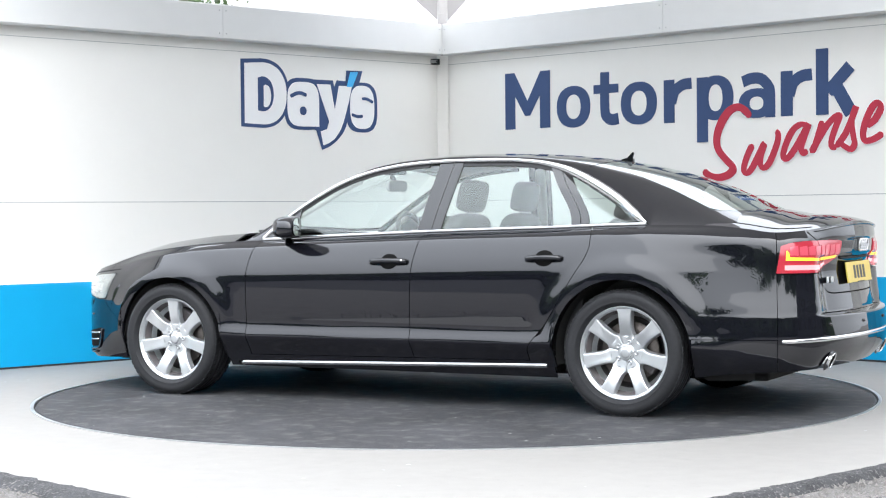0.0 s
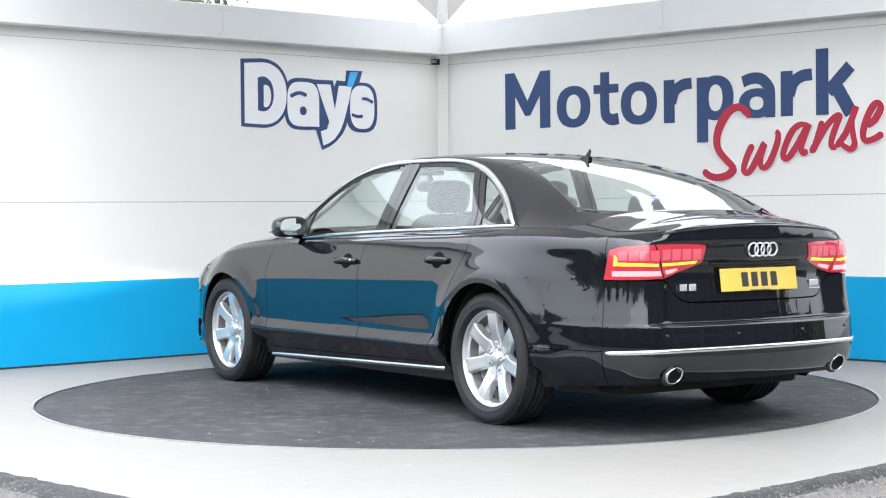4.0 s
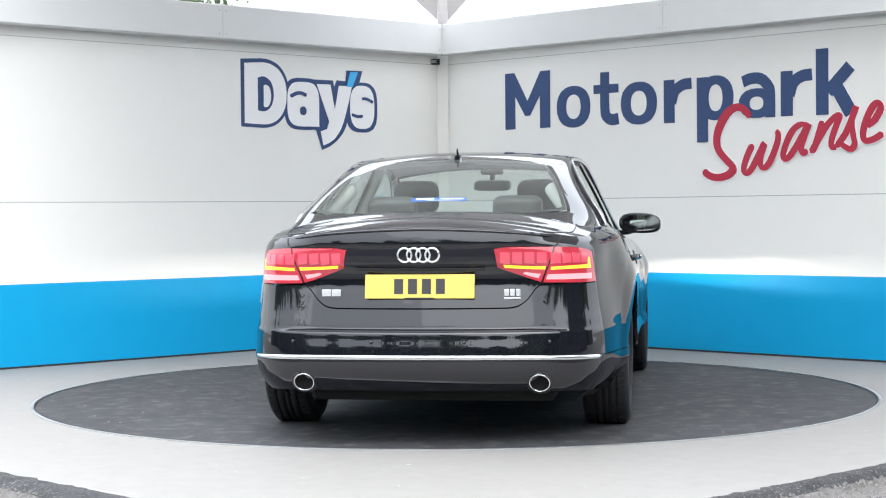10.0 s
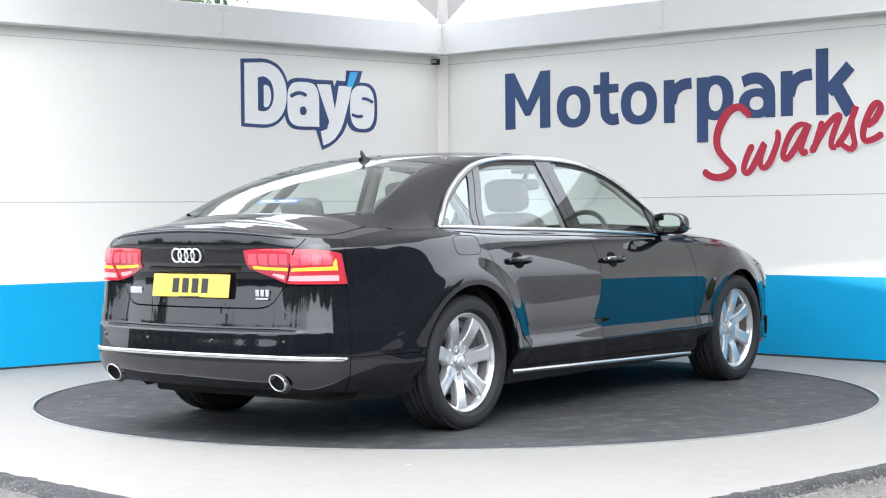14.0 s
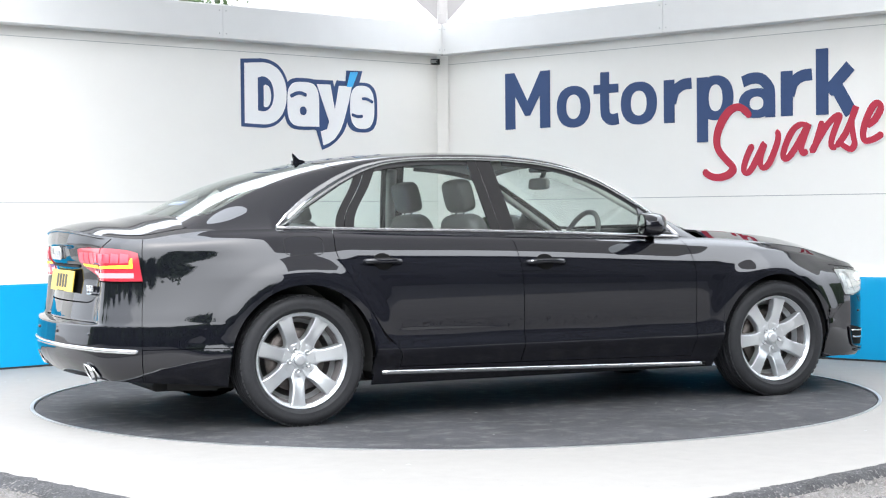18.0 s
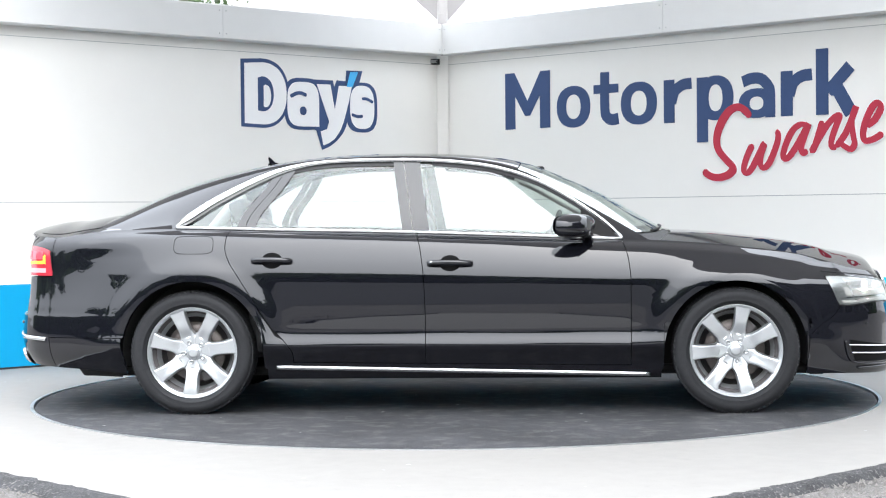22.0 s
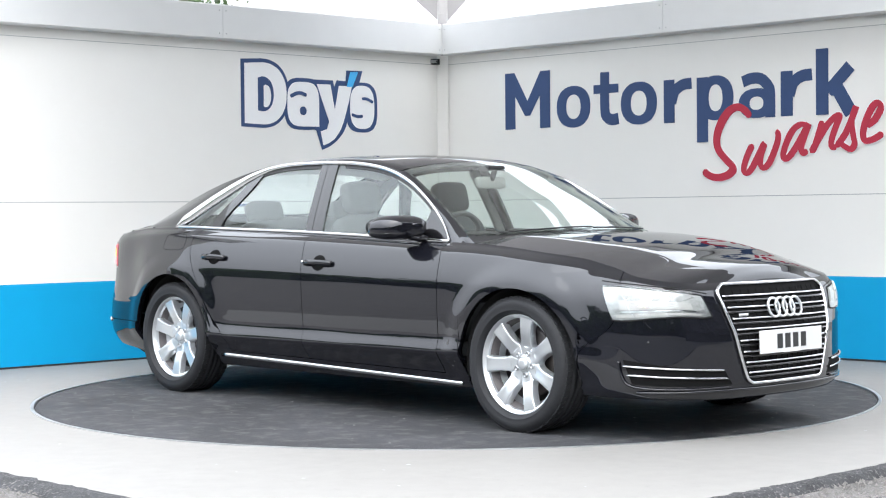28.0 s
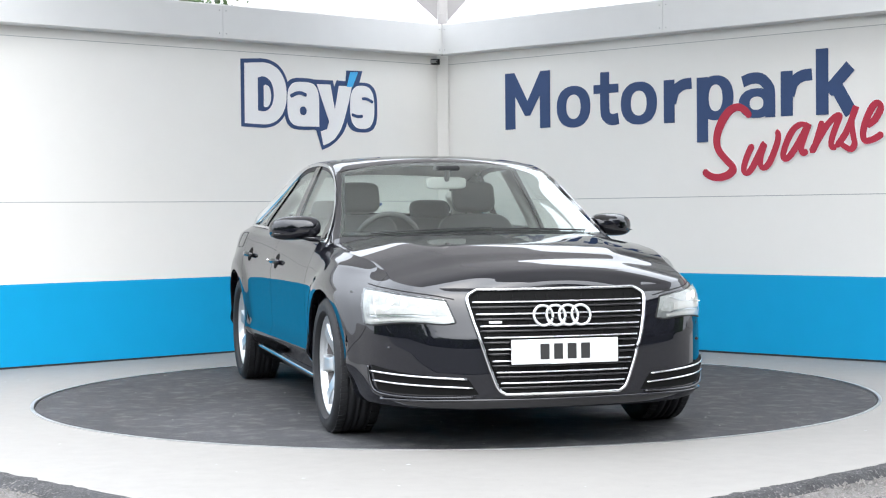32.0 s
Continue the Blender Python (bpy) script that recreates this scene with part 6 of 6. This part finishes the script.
# roof aerial, wipers
# roof aerial: a low foot and a slim upright fin
bm = bmesh.new()
foot, blade = [(-1.125, 1.404), (-1.150, 1.414), (-1.185, 1.418), (-1.205, 1.410), (-1.205, 1.380)], [(-1.160, 1.412), (-1.186, 1.438), (-1.203, 1.452), (-1.206, 1.440), (-1.198, 1.410)]
for line, w in ((foot, 0.014), (blade, 0.0045)):
    lo = [bm.verts.new((x, w, z)) for x, z in line]
    hi = [bm.verts.new((x, -w, z)) for x, z in line]
    bm.faces.new(lo)
    bm.faces.new(hi[::-1])
    for i in range(len(lo)):
        j = (i + 1) % len(lo)
        bm.faces.new((lo[i], lo[j], hi[j], hi[i]))
part("roof_aerial", bm, PAINT, car, smooth=False)
for y0, y1 in ((-0.55, 0.05), (0.05, 0.58)):
    vs_ = np.linspace(y0, y1, 14) / 0.73
    tube("wiper", canopy_at(glass_foot(vs_) + 0.006 + 0.006 * np.linspace(0, 1, 14), vs_, 0.007), 0.005, PLASTIC, car, 6)
skin("cowl", 0.0, lambda w: glass_foot(w) - 0.001, -0.99, 0.99, 6, 41, PLASTIC, off=-0.002, fold=0.02)

# ---- wheels ----
def lathe(prof, seg, name, mat):
    """A ring about the y axis from (radius, depth) pairs."""
    a = np.linspace(0, 2 * math.pi, seg, endpoint=False)
    P = np.array([[(r * math.cos(t), y, r * math.sin(t)) for r, y in prof] for t in a])
    n, m = P.shape[:2]
    me = bpy.data.meshes.new(name)
    F = [(i * m + j, ((i + 1) % n) * m + j, ((i + 1) % n) * m + j + 1, i * m + j + 1) for i in range(n) for j in range(m - 1)]
    me.from_pydata([tuple(v) for v in P.reshape(-1, 3)], [], F)
    me.shade_smooth()
    me.materials.append(mat)
    return me


R_T = 0.3525
TYRE_ME = lathe([(0.2575, 0.080), (0.2615, 0.097), (0.268, 0.110), (0.279, 0.1175), (0.281, 0.1200), (0.284, 0.1185), (0.300, 0.1235), (0.318, 0.122), (0.330, 0.117), (0.341, 0.107), (0.348, 0.094),
                 (0.3505, 0.078), (0.3505, 0.062), (0.343, 0.060), (0.343, 0.052), (0.352, 0.050), (0.3525, 0.022), (0.344, 0.020), (0.344, 0.010), (0.3525, 0.008), (0.3525, -0.008), (0.344, -0.010), (0.344, -0.020),
                 (0.3525, -0.022), (0.352, -0.050), (0.343, -0.052), (0.343, -0.060), (0.3505, -0.062), (0.3505, -0.078), (0.348, -0.094), (0.341, -0.107), (0.330, -0.117), (0.318, -0.122), (0.30, -0.1235), (0.262, -0.112), (0.246, -0.085)], 96, "tyre", TYRE)
RIM_ME = lathe([(0.198, -0.02), (0.226, 0.02), (0.232, 0.045), (0.235, 0.071), (0.2375, 0.076), (0.2435, 0.0785), (0.2485, 0.090), (0.2535, 0.094), (0.2555, 0.090), (0.2535, 0.080), (0.245, 0.06), (0.232, -0.11), (0.20, -0.11)], 80, "rim", ALLOY)
BARREL_ME = lathe([(0.235, 0.060), (0.222, 0.03), (0.212, -0.03), (0.206, -0.10), (0.03, -0.105)], 48, "rim_barrel", CALIPER)
DISC_ME = lathe([(0.075, -0.025), (0.085, -0.018), (0.168, -0.018), (0.171, -0.024), (0.168, -0.044), (0.075, -0.044)], 48, "brake_disc", DISC_IRON)
CAP_ME = lathe([(0.0335, 0.052), (0.0335, 0.062), (0.031, 0.0655), (0.018, 0.068), (0.0005, 0.068)], 28, "hub_cap", ALLOY)
HUB_ME = lathe([(0.099, 0.020), (0.0975, 0.040), (0.092, 0.0485), (0.070, 0.0445), (0.050, 0.042), (0.042, 0.050), (0.037, 0.055), (0.033, 0.050)], 42, "hub", ALLOY)
NUT_ME = lathe([(0.014, 0.038), (0.014, 0.052), (0.0105, 0.056), (0.0095, 0.046), (0.004, 0.046)], 10, "wheel_bolt", STEEL)


def spoke_mesh():
    """One broad flat-topped spoke with soft edges that flares at the hub and at the rim."""
    rs_ = np.array([0.045, 0.08, 0.094, 0.098, 0.103, 0.112, 0.125, 0.140, 0.165, 0.195, 0.22, 0.234, 0.243])
    half = np.array([0.0217, 0.0385, 0.0440, 0.0408, 0.0378, 0.0348, 0.0332, 0.0330, 0.0338, 0.0358, 0.0388, 0.0425, 0.0475])
    face = np.array([0.046, 0.0485, 0.0505, 0.0515, 0.053, 0.056, 0.0605, 0.065, 0.071, 0.0755, 0.0775, 0.078, 0.078])
    edge = [(-1.17, -0.042), (-1.10, -0.020), (-1.02, -0.0075), (-0.98, -0.0030), (-0.94, -0.0008), (-0.88, 0.0), (-0.45, -0.0012)]
    cols = edge + [(0, -0.0018)] + [(-c, d) for c, d in edge[::-1]]
    P = np.array([[(r, f + d, h * c) for c, d in cols] for r, h, f in zip(rs_, half, face)])
    n, m = P.shape[:2]
    me = bpy.data.meshes.new("spoke")
    F = [(i * m + j, i * m + j + 1, (i + 1) * m + j + 1, (i + 1) * m + j) for i in range(n - 1) for j in range(m - 1)]
    me.from_pydata([tuple(v) for v in P.reshape(-1, 3)], [], F)
    me.shade_smooth()
    me.materials.append(ALLOY)
    return me


SPOKE_ME = spoke_mesh()
bm = bmesh.new()
box(bm, -0.02, 0.10, -0.070, -0.006, 0.095, 0.178, 0.012)
CAL_ME = bpy.data.meshes.new("caliper")
bm.to_mesh(CAL_ME)
bm.free()
CAL_ME.materials.append(CALIPER)
bm = bmesh.new()
for k in range(64):
    for sd in (1, -1):
        t = 2 * math.pi * (k + (0.5 if sd < 0 else 0)) / 64
        r = bmesh.ops.create_cube(bm, size=1.0)
        for v in r["verts"]:
            x, y, z = v.co.x * 0.024, v.co.y * 0.036, v.co.z * 0.012
            rad = R_T - 0.0032 + z - abs(y + 0.015) * 0.10
            v.co = Vector(((rad) * math.cos(t + x / R_T + (y * 0.6)), sd * (0.082 + y), rad * math.sin(t + x / R_T + y * 0.6)))
TREAD_ME = bpy.data.meshes.new("tread_blocks")
bm.to_mesh(TREAD_ME)
bm.free()
TREAD_ME.materials.append(TYRE)


def sub(name, me, parent, m=None):
    ob = new(name, me)
    ob.parent = parent
    if m is not None:
        ob.matrix_basis = m
    return ob


for x, zc in ((1.493, 0.3400), (-1.493, 0.3410)):
    for sd in (1, -1):
        w = empty("wheel")
        w.parent = car
        tagged(w, "silver seven-spoke alloy wheel with black tyre")
        w.matrix_basis = pose(x, sd * 0.825, zc, 0, -90 if sd > 0 else (260 if x > 0 else 240), 0 if sd > 0 else 180) @ Matrix.Scale(0.971, 4)
        sub("tyre", TYRE_ME, w)
        tagged(sub("tread", TREAD_ME, w), "block tread of the tyre", kind="stuff")
        wide = Matrix.Diagonal((1.018, 1, 1.018, 1))
        sub("rim", RIM_ME, w, wide)
        sub("rim_barrel", BARREL_ME, w, wide)
        sub("brake_disc", DISC_ME, w)
        sub("caliper", CAL_ME, w, pose(0, 0, 0, 0, 60 if x > 0 else -40, 0))
        sub("hub", HUB_ME, w)
        sub("hub_cap", CAP_ME, w)
        for k in range(7):
            sub("spoke", SPOKE_ME, w, pose(0, 0, 0, 0, 360 / 7 * k, 0) @ wide)
        for k in range(5):
            t = 2 * math.pi * (k + 0.25) / 5
            sub("wheel_bolt", NUT_ME, w, pose(0.0585 * math.cos(t), 0, 0.0585 * math.sin(t)))


# ---- the cabin ----
def pad(bm, cx, cy, cz, hx, hy, hz, m=Matrix(), e=0.45):
    """A soft cushion: a rounded block."""
    r = bmesh.ops.create_uvsphere(bm, u_segments=20, v_segments=12, radius=1.0)
    for v in r["verts"]:
        s_ = [math.copysign(abs(c) ** e, c) for c in v.co]
        v.co = m @ Vector((cx + hx * s_[0], cy + hy * s_[1], cz + hz * s_[2]))


def seat(name, x, y, w, rear=False):
    lean = pose(x, y, 0.55, 0, -14 if not rear else -20, 0)
    bm = bmesh.new()
    pad(bm, x + 0.25, y, 0.50, 0.27, w, 0.09)
    base = part("seat_cushion", bm, LEATHER, car, smooth=True)
    bm = bmesh.new()
    pad(bm, 0, 0, 0.27, 0.065, w, 0.29, lean)
    part("seat_back", bm, LEATHER, base, smooth=True)
    for y0 in ((0,) if not rear else (-0.34, 0.34)):
        bm = bmesh.new()
        pad(bm, 0.015, y0, 0.665 if not rear else 0.60, 0.05, 0.135, 0.095 if not rear else 0.07, lean)
        part("headrest", bm, LEATHER, base, smooth=True)
        for k in (-0.05, 0.05):
            bm = bmesh.new()
            bmesh.ops.create_cone(bm, cap_ends=True, segments=8, radius1=0.007, radius2=0.007, depth=0.10, matrix=lean @ pose(0.0, y0 + k, 0.575 if not rear else 0.53))
            part("headrest_post", bm, CHROME, base)


seat("front_seat", -0.18, 0.37, 0.25)
seat("front_seat", -0.18, -0.37, 0.25)
seat("rear_seat", -1.12, 0.0, 0.62, True)
for nm, b_, mt in (("dashboard", (0.62, 1.06, -0.70, 0.70, 0.62, 0.93), DASH), ("parcel_shelf", (-1.98, -1.30, -0.60, 0.60, 0.93, 0.985), DASH), ("centre_console", (-0.4, 0.7, -0.11, 0.11, 0.35, 0.62), DASH)):
    bm = bmesh.new()
    box(bm, *b_, 0.03)
    part(nm, bm, mt, car)
for sd in (1, -1):
    for x0, x1 in ((0.85, -0.22), (-0.28, -1.2)):
        bm = bmesh.new()
        box(bm, min(x0, x1), max(x0, x1), sd * 0.755 - 0.02, sd * 0.755 + 0.02, 0.33, 0.955, 0.012)
        part("door_card", bm, DASH, car)
    # pale lining of the pillars
    tube("pillar_lining", side_at(np.linspace(1.02, 0.30, 14), rail(np.linspace(1.02, 0.30, 14), 2) - 0.03, -0.035), 0.022, CLOTH, car, 8, mirror=sd < 0)
    zz_ = np.linspace(0.98, 1.38, 10)
    tube("pillar_lining", side_at(pil_b(zz_), zz_, -0.04), 0.032, CLOTH, car, 8, mirror=sd < 0)
    panel("pillar_lining", const(-1.58), const(-2.0), lambda x: top_of_x(x) - 0.01, lambda x: rail(x, 2) - 0.012, 14, 8, CLOTH, car, off=-0.03, fold=0, chart=side_at) if sd > 0 else None
    zz_ = np.linspace(1.03, 1.28, 10)
    tube("pillar_lining", side_at(-1.72 + (zz_ - 1.03) * 1.0, zz_ - 0.02, -0.10), 0.04, CLOTH, car, 8, mirror=sd < 0)
skin("headlining", float(S_x(0.28)), float(S_x(-1.2)), -0.97, 0.97, 24, 21, CLOTH, off=-0.028, fold=0)
wheel_m = Matrix.Translation((0.47, -0.37, 0.93)) @ Matrix.Rotation(radians(-66), 4, "Y")
pts = np.array([tuple(wheel_m @ Vector((0.185 * math.cos(a), 0.185 * math.sin(a), 0))) for a in np.linspace(0, 2 * math.pi, 36, endpoint=False)])
sw = tube("steering_wheel", pts, 0.016, LEATHER, car, 8, closed=True)
bm = bmesh.new()
pad(bm, 0, 0, 0, 0.075, 0.07, 0.03, wheel_m)
part("steering_hub", bm, DASH, sw, smooth=True)
for a in (0.0, math.pi, -math.pi / 2 + 0.0):
    tube("steering_spoke", np.array([tuple(wheel_m @ Vector((r * math.sin(a), r * math.cos(a), 0))) for r in (0.05, 0.18)]), 0.014, DASH, sw, 6)
bm = bmesh.new()
pad(bm, 0.40, 0, 1.275, 0.018, 0.12, 0.036)
im = part("rear_view_mirror", bm, CLOTH, car, smooth=True)
tube("mirror_stalk", np.array([(0.41, 0, 1.29), (0.43, 0, 1.33), (0.44, 0, 1.36)]), 0.016, PLASTIC, im, 8)
bm = bmesh.new()
box(bm, 0.36, 0.46, -0.07, 0.07, 1.345, 1.375, 0.012)
part("sensor_pod", bm, PLASTIC, car)
s0, s1 = float(S_x(-1.845)), float(S_x(-1.887))
st = skin("window_sticker", s0, s1, -0.213, 0.213, 4, 12, STICKER, off=-0.006, fold=0, label="small blue strip with white bars on the rear window")
for v0, v1, k0, k1 in ((-0.19, -0.01, 0.25, 0.6), (0.04, 0.18, 0.2, 0.65), (-0.12, 0.10, 0.75, 0.86)):
    bar_ = skin("text_bar", s0 + (s1 - s0) * k0, s0 + (s1 - s0) * k1, v0, v1, 3, 6, WHITE_VINYL, off=-0.004, fold=0)
    bar_.parent = st
bm = bmesh.new()
box(bm, -1.5, 1.0, -0.72, 0.72, 0.30, 0.34)
part("cabin_floor", bm, INNER, car)


# ---- the turn of the deck and the car on it ----
def motions():
    times = [0, 1, 2, 3, 3.5, 5.5, 7, 8, 9, 10, 11, 12, 13, 14, 14.5, 16.5, 18, 19, 20, 21, 22, 23, 24, 25, 25.5, 27.5, 29, 30, 31, 32]
    turns = [152.63, 145.59, 138.60, 131.53, 127.93, 113.51, 102.97, 96.01, 88.94, 81.95, 74.93, 67.87, 60.80, 53.78, 50.26,
             36.09, 25.35, 18.25, 11.21, 4.08, -3.15, -10.28, -17.29, -24.38, -27.96, -42.47, -53.24, -60.44, -67.55, -74.68]
    rows, deck_rows = [], []
    for t, a in zip(times, turns):
        spin = Matrix.Rotation(radians(a), 4, "Z")
        rows.append((float(t), spin @ Matrix.Translation((0.097, -0.180, 0.0))))
        deck_rows.append((float(t), spin))
    walk(car, rows)
    walk(turntable, deck_rows)


motions()
